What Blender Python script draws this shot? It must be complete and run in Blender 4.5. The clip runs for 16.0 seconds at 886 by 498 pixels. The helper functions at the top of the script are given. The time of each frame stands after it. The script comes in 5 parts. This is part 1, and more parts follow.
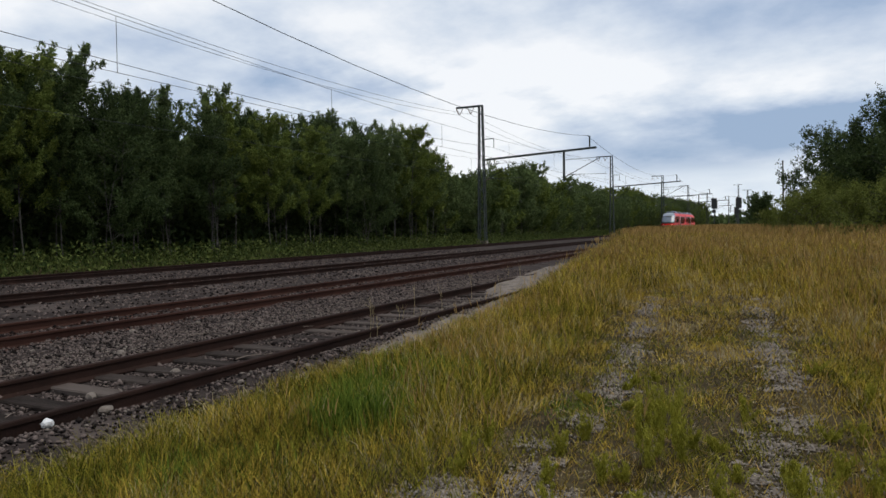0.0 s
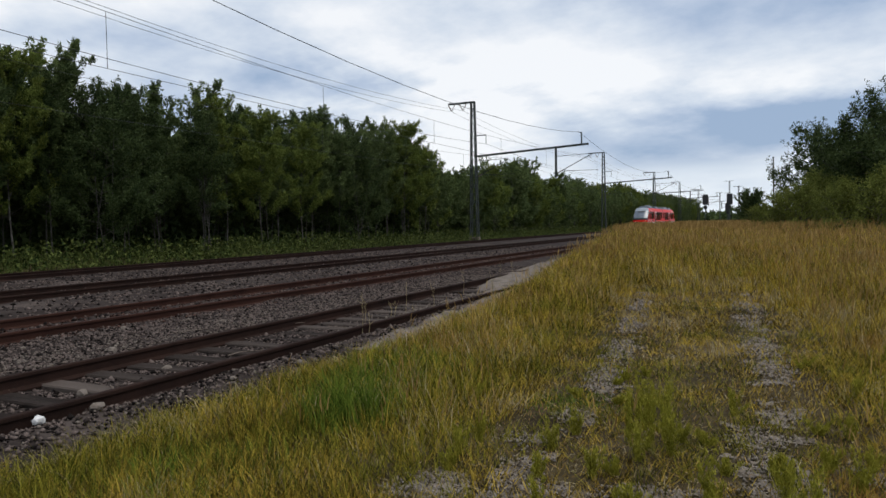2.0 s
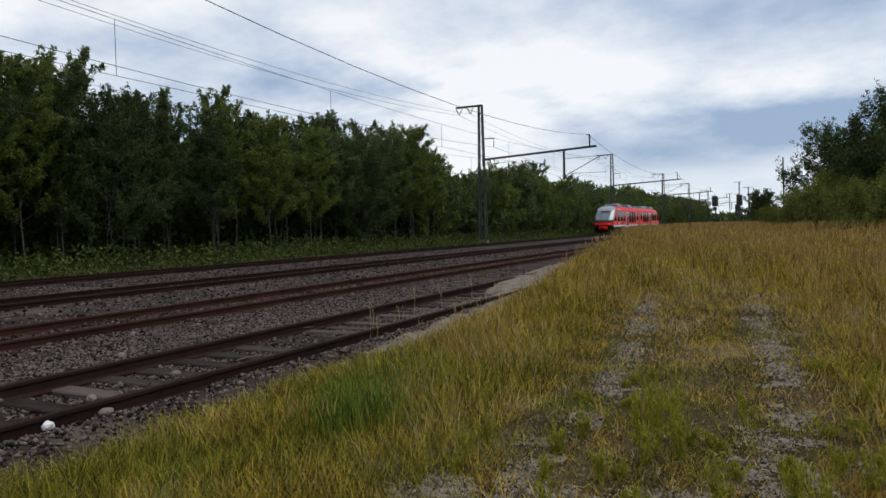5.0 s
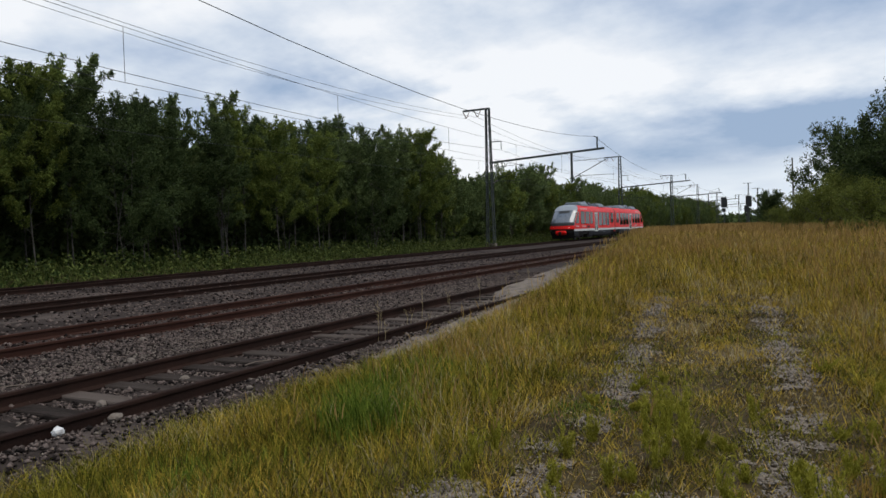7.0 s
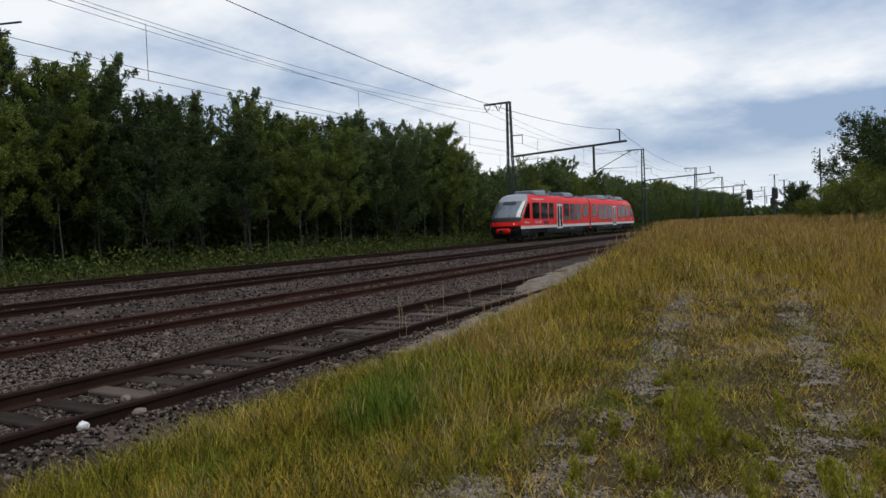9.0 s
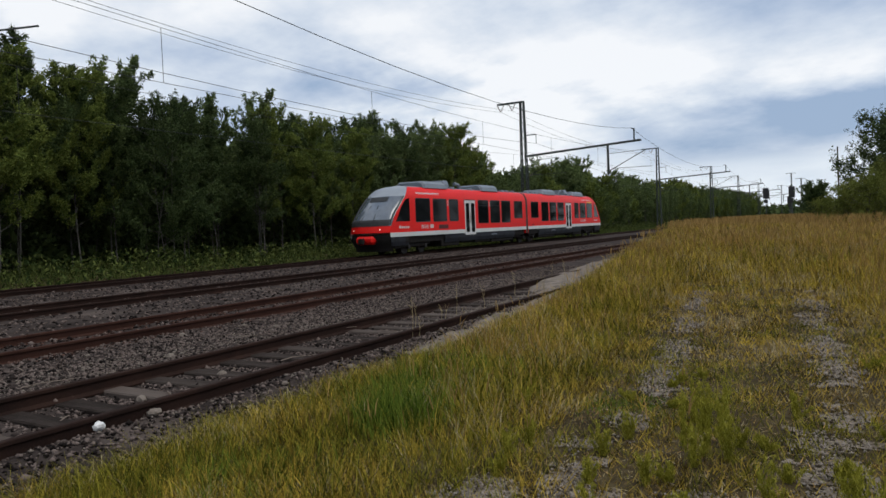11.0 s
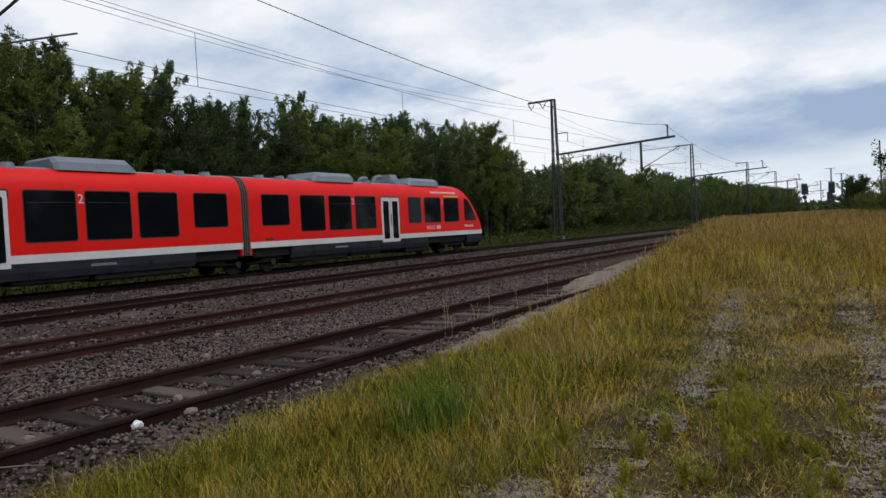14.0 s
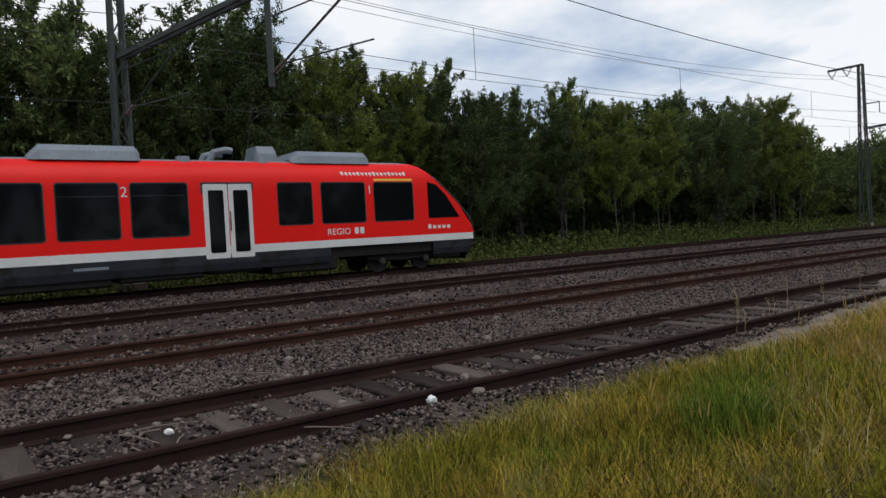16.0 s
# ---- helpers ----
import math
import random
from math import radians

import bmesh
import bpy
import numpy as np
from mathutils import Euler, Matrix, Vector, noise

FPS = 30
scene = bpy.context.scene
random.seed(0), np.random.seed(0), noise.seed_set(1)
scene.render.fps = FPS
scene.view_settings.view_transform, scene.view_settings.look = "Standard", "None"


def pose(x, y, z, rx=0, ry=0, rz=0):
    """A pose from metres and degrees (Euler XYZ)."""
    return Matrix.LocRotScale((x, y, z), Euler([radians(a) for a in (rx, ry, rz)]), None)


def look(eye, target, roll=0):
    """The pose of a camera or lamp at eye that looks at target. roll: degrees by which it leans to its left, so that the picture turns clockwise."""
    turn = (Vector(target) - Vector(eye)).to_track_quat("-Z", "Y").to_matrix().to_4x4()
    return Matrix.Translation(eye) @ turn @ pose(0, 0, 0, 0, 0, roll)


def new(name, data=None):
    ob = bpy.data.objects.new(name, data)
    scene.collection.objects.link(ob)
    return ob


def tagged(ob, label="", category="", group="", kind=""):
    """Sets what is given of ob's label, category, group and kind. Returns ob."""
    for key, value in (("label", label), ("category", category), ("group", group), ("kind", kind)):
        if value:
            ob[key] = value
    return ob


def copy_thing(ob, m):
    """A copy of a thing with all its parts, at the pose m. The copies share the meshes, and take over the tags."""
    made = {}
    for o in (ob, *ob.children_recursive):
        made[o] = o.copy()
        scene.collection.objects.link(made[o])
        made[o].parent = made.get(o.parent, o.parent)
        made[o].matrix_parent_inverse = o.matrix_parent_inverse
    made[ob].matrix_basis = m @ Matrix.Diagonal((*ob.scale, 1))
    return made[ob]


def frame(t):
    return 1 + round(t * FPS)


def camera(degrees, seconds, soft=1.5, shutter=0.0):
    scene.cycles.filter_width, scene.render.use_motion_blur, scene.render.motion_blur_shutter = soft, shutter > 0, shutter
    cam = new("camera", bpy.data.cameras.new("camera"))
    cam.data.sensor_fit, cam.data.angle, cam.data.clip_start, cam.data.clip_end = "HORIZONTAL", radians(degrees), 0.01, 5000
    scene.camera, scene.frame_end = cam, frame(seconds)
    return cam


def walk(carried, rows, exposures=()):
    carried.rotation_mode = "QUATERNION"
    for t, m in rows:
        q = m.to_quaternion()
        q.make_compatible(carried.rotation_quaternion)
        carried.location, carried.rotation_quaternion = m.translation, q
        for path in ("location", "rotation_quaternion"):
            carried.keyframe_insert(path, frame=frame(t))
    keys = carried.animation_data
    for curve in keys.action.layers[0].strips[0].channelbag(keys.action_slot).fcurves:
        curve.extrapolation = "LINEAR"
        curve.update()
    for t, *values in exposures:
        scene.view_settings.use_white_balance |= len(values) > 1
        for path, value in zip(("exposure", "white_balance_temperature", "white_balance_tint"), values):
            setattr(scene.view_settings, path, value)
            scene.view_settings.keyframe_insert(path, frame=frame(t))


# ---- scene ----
# ---- camera and its walk: x, y, z, yaw, pitch, roll ----
cam = camera(64.85, 16.0, soft=1.5)
PATH = [
    (0.0, -0.015, 0.015, 1.423, 26.12, -1.70, -0.93),
    (0.5, -0.005, 0.021, 1.427, 25.94, -1.59, -1.03),
    (1.0, -0.007, 0.021, 1.425, 25.67, -1.54, -1.12),
    (1.5, 0.005, -0.004, 1.419, 25.51, -1.78, -1.02),
    (2.0, 0.000, -0.000, 1.420, 25.50, -2.00, -1.00),
    (2.5, 0.009, 0.004, 1.421, 25.52, -2.15, -1.27),
    (3.0, 0.007, 0.007, 1.415, 25.62, -1.89, -1.44),
    (3.5, 0.011, 0.013, 1.421, 25.60, -2.03, -1.58),
    (4.0, 0.020, 0.006, 1.415, 25.76, -1.94, -1.53),
    (6.5, 0.017, 0.026, 1.426, 26.79, -1.44, -1.68),
    (7.0, 0.026, 0.022, 1.422, 26.88, -1.40, -1.87),
    (7.5, 0.028, 0.022, 1.426, 27.36, -1.46, -1.93),
    (8.0, 0.029, 0.038, 1.423, 28.10, -1.59, -2.15),
    (8.5, 0.024, 0.046, 1.428, 28.31, -1.79, -2.06),
    (9.0, 0.025, 0.059, 1.422, 28.68, -1.78, -2.22),
    (11.5, 0.035, 0.078, 1.427, 30.08, -1.74, -2.61),
    (12.0, 0.041, 0.085, 1.426, 30.21, -1.76, -3.09),
    (12.5, 0.034, 0.091, 1.424, 30.76, -1.88, -3.04),
    (13.0, 0.037, 0.106, 1.423, 31.13, -2.06, -3.22),
    (13.5, 0.026, 0.103, 1.426, 31.42, -1.85, -2.93),
    (14.0, 0.010, 0.099, 1.421, 32.40, -1.63, -2.93),
    (14.5, 0.000, 0.092, 1.421, 33.77, -1.57, -2.87),
    (15.0, -0.026, 0.105, 1.419, 35.91, -1.75, -3.06),
    (15.5, -0.104, 0.095, 1.423, 41.76, -1.40, -2.74),
    (16.0, -0.232, 0.108, 1.410, 54.02, -1.54, -3.04),
]
walk(cam, [(t, pose(x, y, z, 90 + pitch, 0, yaw) @ pose(0, 0, 0, 0, 0, roll)) for t, x, y, z, yaw, pitch, roll in PATH])

# ---- world, sun, exposure ----
scene.view_settings.exposure = 0.04
SUN_EL, SUN_AZ = radians(60), radians(78)
world = bpy.data.worlds.new("overcast_sky")
scene.world = world
world.use_nodes = True
wn, wl = world.node_tree.nodes, world.node_tree.links
wn.clear()


def wnode(kind, **kw):
    n = wn.new(kind)
    for k, v in kw.items():
        n.inputs[k].default_value = v
    return n


def wmath(op, a, b=None):
    n = wn.new("ShaderNodeMath")
    n.operation = op
    for i, v in enumerate((a, b)):
        if v is None:
            continue
        if isinstance(v, (int, float)):
            n.inputs[i].default_value = v
        else:
            wl.new(v, n.inputs[i])
    return n.outputs[0]


def wramp(fac, stops):
    n = wn.new("ShaderNodeValToRGB")
    while len(n.color_ramp.elements) < len(stops):
        n.color_ramp.elements.new(0.5)
    for e, (p, c) in zip(n.color_ramp.elements, stops):
        e.position, e.color = p, (*c, 1)
    wl.new(fac, n.inputs[0])
    return n.outputs[0]


def wmix(fac, a, b):
    n = wn.new("ShaderNodeMix")
    n.data_type = "RGBA"
    if isinstance(fac, (int, float)):
        n.inputs[0].default_value = fac
    else:
        wl.new(fac, n.inputs[0])
    wl.new(a, n.inputs[6])
    wl.new(b, n.inputs[7])
    return n.outputs[2]


sky = wn.new("ShaderNodeTexSky")
sky.sky_type, sky.sun_disc = "NISHITA", False
sky.sun_elevation, sky.sun_rotation = SUN_EL, SUN_AZ
tc = wn.new("ShaderNodeTexCoord")
sep = wn.new("ShaderNodeSeparateXYZ")
wl.new(tc.outputs["Generated"], sep.inputs[0])
up = wmath("ADD", wmath("MAXIMUM", sep.outputs[2], 0.0), 0.24)
comb = wn.new("ShaderNodeCombineXYZ")
wl.new(wmath("DIVIDE", sep.outputs[0], up), comb.inputs[0])
wl.new(wmath("DIVIDE", sep.outputs[1], up), comb.inputs[1])
comb.inputs[2].default_value = 3.7
big = wnode("ShaderNodeTexNoise", Scale=0.5, Detail=5.0, Roughness=0.47, Distortion=0.1)
wl.new(comb.outputs[0], big.inputs["Vector"])
small = wnode("ShaderNodeTexNoise", Scale=2.4, Detail=8.0, Roughness=0.55)
wl.new(comb.outputs[0], small.inputs["Vector"])
base = wmath("ADD", wmath("MULTIPLY", big.outputs[0], 0.58), wmath("MULTIPLY", small.outputs[0], 0.42))
azim = wmath("ARCTAN2", sep.outputs[0], sep.outputs[1])
wob = wmath("SUBTRACT", small.outputs[0], 0.5)
azim_w = wmath("ADD", azim, wmath("MULTIPLY", wob, 0.35))
elev_w = wmath("ADD", sep.outputs[2], wmath("MULTIPLY", wob, 0.045))


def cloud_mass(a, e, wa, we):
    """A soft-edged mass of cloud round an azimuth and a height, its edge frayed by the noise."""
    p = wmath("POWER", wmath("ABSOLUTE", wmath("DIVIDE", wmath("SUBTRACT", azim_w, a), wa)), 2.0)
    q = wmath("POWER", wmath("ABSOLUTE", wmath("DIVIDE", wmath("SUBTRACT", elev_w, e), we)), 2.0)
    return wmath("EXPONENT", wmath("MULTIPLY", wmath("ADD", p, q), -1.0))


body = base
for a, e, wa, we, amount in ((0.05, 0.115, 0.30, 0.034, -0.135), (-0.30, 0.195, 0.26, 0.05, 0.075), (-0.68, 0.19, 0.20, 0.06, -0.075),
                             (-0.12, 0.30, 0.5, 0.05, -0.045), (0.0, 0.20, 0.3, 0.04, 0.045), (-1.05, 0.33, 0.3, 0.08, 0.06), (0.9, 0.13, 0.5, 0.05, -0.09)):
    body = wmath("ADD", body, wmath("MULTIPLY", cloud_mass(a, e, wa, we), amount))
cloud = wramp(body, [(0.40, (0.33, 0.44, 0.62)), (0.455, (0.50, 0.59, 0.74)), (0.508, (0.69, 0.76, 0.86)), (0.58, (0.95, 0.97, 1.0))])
dim = wn.new("ShaderNodeVectorMath")
dim.operation = "SCALE"
wl.new(sky.outputs[0], dim.inputs[0])
dim.inputs["Scale"].default_value = 0.1
lowfac = wramp(elev_w, [(0.0, (0.8, 0.8, 0.8)), (0.06, (0.65, 0.65, 0.65)), (0.08, (0, 0, 0))])
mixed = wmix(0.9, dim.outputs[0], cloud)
pale = wn.new("ShaderNodeRGB")
pale.outputs[0].default_value = (0.78, 0.85, 0.92, 1)
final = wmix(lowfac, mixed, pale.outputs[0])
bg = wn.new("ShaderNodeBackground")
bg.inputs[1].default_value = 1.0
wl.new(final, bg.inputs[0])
wo = wn.new("ShaderNodeOutputWorld")
wl.new(bg.outputs[0], wo.inputs[0])

sun = new("sun", bpy.data.lights.new("sun", "SUN"))
sun.data.energy, sun.data.angle, sun.data.color = 1.5, radians(40), (1.0, 0.96, 0.9)
sun.matrix_world = look((math.sin(SUN_AZ) * 60, math.cos(SUN_AZ) * 60, 60 * math.tan(SUN_EL)), (0, 0, 0))

# ---- materials ----


def mat(name, a, b=None, rough=0.8, metal=0.0, scale=4.0, fine=40.0, bump=0.0, random_by="", share=0.5, spec=0.5, stain=None, coat=0.0, glow=0.0, stretch=(1, 1, 1), thru=0.0, tight=0.2):
    """a, b: the two colours between which noise at two scales (and a random number for each piece) goes."""
    m = bpy.data.materials.new(name)
    m.use_nodes = True
    n, l = m.node_tree.nodes, m.node_tree.links
    p = n["Principled BSDF"]
    p.inputs["Roughness"].default_value, p.inputs["Metallic"].default_value = rough, metal
    p.inputs["Specular IOR Level"].default_value = spec
    p.inputs["Coat Weight"].default_value = coat
    p.inputs["Coat Roughness"].default_value = 0.08
    if glow:
        p.inputs["Emission Color"].default_value, p.inputs["Emission Strength"].default_value = (*a, 1), glow
    b = b or tuple(v * 0.75 for v in a)
    co = n.new("ShaderNodeTexCoord")
    mp = n.new("ShaderNodeMapping")
    mp.inputs["Scale"].default_value = stretch
    l.new(co.outputs["Object"], mp.inputs[0])
    n1, n2 = n.new("ShaderNodeTexNoise"), n.new("ShaderNodeTexNoise")
    for t, s, d in ((n1, scale, 5), (n2, fine, 4)):
        t.inputs["Scale"].default_value, t.inputs["Detail"].default_value = s, d
        l.new(mp.outputs[0], t.inputs["Vector"])
    mixf = n.new("ShaderNodeMath")
    mixf.operation = "ADD"
    h1 = n.new("ShaderNodeMath")
    h1.operation, h1.inputs[1].default_value = "MULTIPLY", 0.6
    l.new(n1.outputs[0], h1.inputs[0])
    h2 = n.new("ShaderNodeMath")
    h2.operation, h2.inputs[1].default_value = "MULTIPLY", 0.4
    l.new(n2.outputs[0], h2.inputs[0])
    l.new(h1.outputs[0], mixf.inputs[0])
    l.new(h2.outputs[0], mixf.inputs[1])
    fac = mixf.outputs[0]
    if random_by:
        if random_by == "island":
            r = n.new("ShaderNodeNewGeometry").outputs["Random Per Island"]
        else:
            r = n.new("ShaderNodeObjectInfo").outputs["Random"]
        k = n.new("ShaderNodeMix")
        k.inputs[0].default_value = share
        l.new(fac, k.inputs[2])
        l.new(r, k.inputs[3])
        fac = k.outputs[0]
    ramp = n.new("ShaderNodeValToRGB")
    ramp.color_ramp.elements[0].position, ramp.color_ramp.elements[1].position = 0.5 - tight, 0.5 + tight
    ramp.color_ramp.elements[0].color, ramp.color_ramp.elements[1].color = (*a, 1), (*b, 1)
    l.new(fac, ramp.inputs[0])
    col = ramp.outputs[0]
    if stain:
        sc, thr = stain[1], stain[2]
        n3 = n.new("ShaderNodeTexNoise")
        n3.inputs["Scale"].default_value, n3.inputs["Detail"].default_value = sc, 6
        l.new(co.outputs["Object"], n3.inputs["Vector"])
        r3 = n.new("ShaderNodeValToRGB")
        r3.color_ramp.elements[0].position, r3.color_ramp.elements[1].position = thr, thr + 0.12
        l.new(n3.outputs[0], r3.inputs[0])
        mx = n.new("ShaderNodeMix")
        mx.data_type = "RGBA"
        l.new(r3.outputs[0], mx.inputs[0])
        l.new(col, mx.inputs[6])
        mx.inputs[7].default_value = (*stain[0], 1)
        col = mx.outputs[2]
    l.new(col, p.inputs["Base Color"])
    if thru:
        tr, mx2 = n.new("ShaderNodeBsdfTranslucent"), n.new("ShaderNodeMixShader")
        l.new(col, tr.inputs[0])
        mx2.inputs[0].default_value = thru
        l.new(p.outputs[0], mx2.inputs[1])
        l.new(tr.outputs[0], mx2.inputs[2])
        l.new(mx2.outputs[0], n["Material Output"].inputs[0])
    if bump:
        bp = n.new("ShaderNodeBump")
        bp.inputs["Strength"].default_value, bp.inputs["Distance"].default_value = bump, 0.02
        l.new(mixf.outputs[0], bp.inputs["Height"])
        l.new(bp.outputs[0], p.inputs["Normal"])
    return m


M_SOIL = mat("soil", (0.030, 0.022, 0.011), (0.085, 0.064, 0.032), 0.95, scale=1.6, fine=22, bump=0.9, stain=((0.13, 0.10, 0.066), 0.8, 0.58), spec=0.05, tight=0.13)
M_BALLAST = mat("ballast", (0.016, 0.012, 0.0105), (0.070, 0.055, 0.048), 0.95, scale=1.2, fine=26, bump=0.9, stain=((0.095, 0.075, 0.065), 0.45, 0.57), spec=0.04)
M_STONE = mat("ballast_stone", (0.011, 0.0085, 0.0075), (0.150, 0.116, 0.101), 0.9, scale=1.1, fine=30, random_by="island", share=0.72, spec=0.05)
M_RUST_STONE = mat("rusty_stone", (0.016, 0.009, 0.007), (0.095, 0.055, 0.043), 0.9, scale=1.1, fine=30, random_by="island", share=0.7, spec=0.05)
M_PEBBLE = mat("path_pebble", (0.045, 0.034, 0.023), (0.27, 0.235, 0.20), 0.9, scale=2, fine=20, random_by="island", share=0.75, spec=0.05)
M_SAND = mat("pale_gravel", (0.23, 0.195, 0.165), (0.10, 0.08, 0.064), 0.95, scale=1.5, fine=30, bump=0.6, spec=0.05)
M_WORN = mat("worn_gravel", (0.235, 0.195, 0.155), (0.045, 0.034, 0.022), 0.95, scale=9, fine=50, bump=1.0, spec=0.05, tight=0.12)
M_STRIP = mat("pale_sandy_gravel", (0.25, 0.21, 0.175), (0.085, 0.067, 0.054), 0.95, scale=3.5, fine=30, bump=1.0, spec=0.05, tight=0.14)
M_WHITE_STONE = mat("white_stone", (0.75, 0.74, 0.72), (0.55, 0.53, 0.5), 0.8, scale=9, fine=50, bump=0.3)
M_RAIL = mat("dark_rail", (0.013, 0.008, 0.0065), (0.036, 0.019, 0.014), 0.85, scale=2, fine=60, bump=0.2, spec=0.08)
M_RAIL_RED = mat("rusty_rail", (0.026, 0.0125, 0.0095), (0.060, 0.028, 0.020), 0.85, scale=2, fine=60, bump=0.2, spec=0.06)
M_SLEEPER = mat("weathered_sleeper", (0.022, 0.017, 0.0145), (0.100, 0.080, 0.068), 0.9, scale=3, fine=30, bump=0.8, random_by="object", share=0.4, stretch=(0.3, 2, 2), spec=0.04)
M_STEEL = mat("painted_steel", (0.036, 0.044, 0.040), (0.075, 0.083, 0.075), 0.6, metal=0.1, scale=2, fine=30, bump=0.1, spec=0.2)
M_WIRE = mat("wire", (0.03, 0.035, 0.035), (0.05, 0.05, 0.05), 0.6, metal=0.5)
M_INS = mat("insulator", (0.10, 0.05, 0.035), (0.14, 0.07, 0.05), 0.3)
M_RED = mat("red_paint", (0.74, 0.013, 0.009), (0.63, 0.011, 0.008), 0.40, scale=0.7, fine=9, spec=0.14)
M_WHITE = mat("white_paint", (0.62, 0.62, 0.60), (0.50, 0.50, 0.48), 0.45, scale=1, fine=12, spec=0.2)
M_SKIRT = mat("grey_skirt", (0.016, 0.0175, 0.022), (0.030, 0.033, 0.039), 0.55, scale=1.0, fine=10, stain=((0.014, 0.012, 0.010), 1.6, 0.55), spec=0.12)
M_ROOF = mat("grey_roof", (0.125, 0.145, 0.172), (0.20, 0.225, 0.25), 0.5, scale=1.2, fine=14, spec=0.3)
M_VISOR = mat("pale_grey_dome", (0.24, 0.265, 0.295), (0.31, 0.335, 0.36), 0.45, scale=1.2, fine=14, spec=0.3)
M_LUSH = mat("lush_grass", (0.040, 0.075, 0.008), (0.19, 0.25, 0.034), 0.7, scale=0.6, fine=6, random_by="island", share=0.5, spec=0.05, thru=0.15, tight=0.1)
M_GLASS = mat("dark_glass", (0.003, 0.004, 0.005), (0.006, 0.007, 0.008), 0.05, scale=1, fine=5, spec=0.09)
# windscreen: part of the sky's reflection is painted in as a blue-grey base
M_SHIELD = mat("windscreen_sky_tint", (0.07, 0.085, 0.105), (0.13, 0.15, 0.18), 0.03, scale=0.6, fine=3, coat=0.7, spec=0.8)
M_RUBBER = mat("black_rubber", (0.012, 0.012, 0.012), (0.022, 0.022, 0.022), 0.7)
M_BELLOWS = mat("gangway_bellows", (0.055, 0.048, 0.040), (0.10, 0.09, 0.075), 0.8, scale=3)
# underframe and wheels: the shade beneath the train is put into these near-black colours
M_UNDER = mat("shaded_underframe", (0.009, 0.008, 0.007), (0.020, 0.017, 0.015), 0.85, scale=3, fine=20, spec=0.15)
M_WHEEL = mat("steel_wheel", (0.020, 0.018, 0.017), (0.045, 0.04, 0.037), 0.6, metal=0.3, spec=0.2)
M_YELLOW = mat("yellow_strip", (0.75, 0.42, 0.02), (0.68, 0.38, 0.02), 0.5)
M_LAMP = mat("headlight_glow", (1.0, 0.93, 0.78), (1.0, 0.93, 0.78), 0.3, glow=1.0)
M_DARKRED = mat("dark_red_grille", (0.10, 0.012, 0.008), (0.06, 0.01, 0.008), 0.7)
M_SIGNAL = mat("black_signal", (0.012, 0.013, 0.013), (0.02, 0.02, 0.02), 0.6)
M_BARK = mat("birch_bark", (0.15, 0.14, 0.125), (0.03, 0.026, 0.021), 0.9, scale=2, fine=14, bump=0.4, spec=0.05)
M_WOODPOLE = mat("pole_wood", (0.06, 0.052, 0.045), (0.10, 0.085, 0.075), 0.9, scale=2, spec=0.05)
M_LEAF = mat("leaf", (0.022, 0.037, 0.013), (0.088, 0.118, 0.040), 0.7, scale=0.55, fine=2.6, random_by="island", share=0.35, spec=0.06, thru=0.2, tight=0.14)
M_LEAF2 = mat("leaf_bright", (0.065, 0.095, 0.020), (0.21, 0.245, 0.055), 0.7, scale=0.5, fine=2.4, random_by="island", share=0.35, spec=0.06, thru=0.3, tight=0.14)
M_LEAF3 = mat("leaf_mid", (0.055, 0.085, 0.030), (0.17, 0.21, 0.075), 0.7, scale=0.4, fine=2.0, random_by="island", share=0.3, spec=0.05, thru=0.25, tight=0.14)
M_BUSH = mat("bush_leaf", (0.075, 0.098, 0.020), (0.22, 0.235, 0.055), 0.7, scale=0.8, fine=3.5, random_by="island", share=0.4, spec=0.05, thru=0.2)
M_WEED = mat("undergrowth_leaf", (0.022, 0.037, 0.009), (0.105, 0.125, 0.032), 0.7, scale=0.5, fine=4, random_by="island", spec=0.06, thru=0.1, tight=0.14)
M_GRASS = mat("grass_olive", (0.070, 0.047, 0.006), (0.57, 0.405, 0.063), 0.75, scale=0.8, fine=8, random_by="island", share=0.35, spec=0.05, stain=((0.34, 0.185, 0.05), 0.32, 0.55), thru=0.15, tight=0.11)
M_GREEN = mat("grass_green", (0.038, 0.047, 0.005), (0.300, 0.262, 0.032), 0.7, scale=0.8, fine=8, random_by="island", share=0.4, spec=0.05, thru=0.15, tight=0.11)
M_STRAW = mat("grass_straw", (0.26, 0.20, 0.10), (0.46, 0.38, 0.22), 0.8, scale=0.5, fine=3, random_by="island", spec=0.08)
M_SEED = mat("grass_seed_heads", (0.20, 0.12, 0.042), (0.42, 0.275, 0.098), 0.85, scale=0.3, fine=3, random_by="island", share=0.35, spec=0.05)
M_HERB = mat("herb_yellow_green", (0.17, 0.17, 0.018), (0.38, 0.345, 0.05), 0.7, scale=0.6, fine=3, random_by="island", spec=0.05, thru=0.2)
M_DEBRIS = mat("dead_wood", (0.13, 0.10, 0.08), (0.24, 0.195, 0.16), 0.9, scale=4, spec=0.05)

# ---- mesh helpers ----


def finish(bm, name, material, smooth=False):
    me = bpy.data.meshes.new(name)
    bm.to_mesh(me)
    bm.free()
    if material:
        me.materials.append(material)
    if smooth:
        for poly in me.polygons:
            poly.use_smooth = True
    return me


def part(name, bm, material, parent, label="", smooth=False):
    ob = new(name, finish(bm, name, material, smooth))
    ob.parent = parent
    return tagged(ob, label)


def thing(name, label, category, group="", kind="", m=None):
    ob = new(name)
    ob.empty_display_size = 0.2
    if m is not None:
        ob.matrix_world = m
    return tagged(ob, label, category, group, kind)


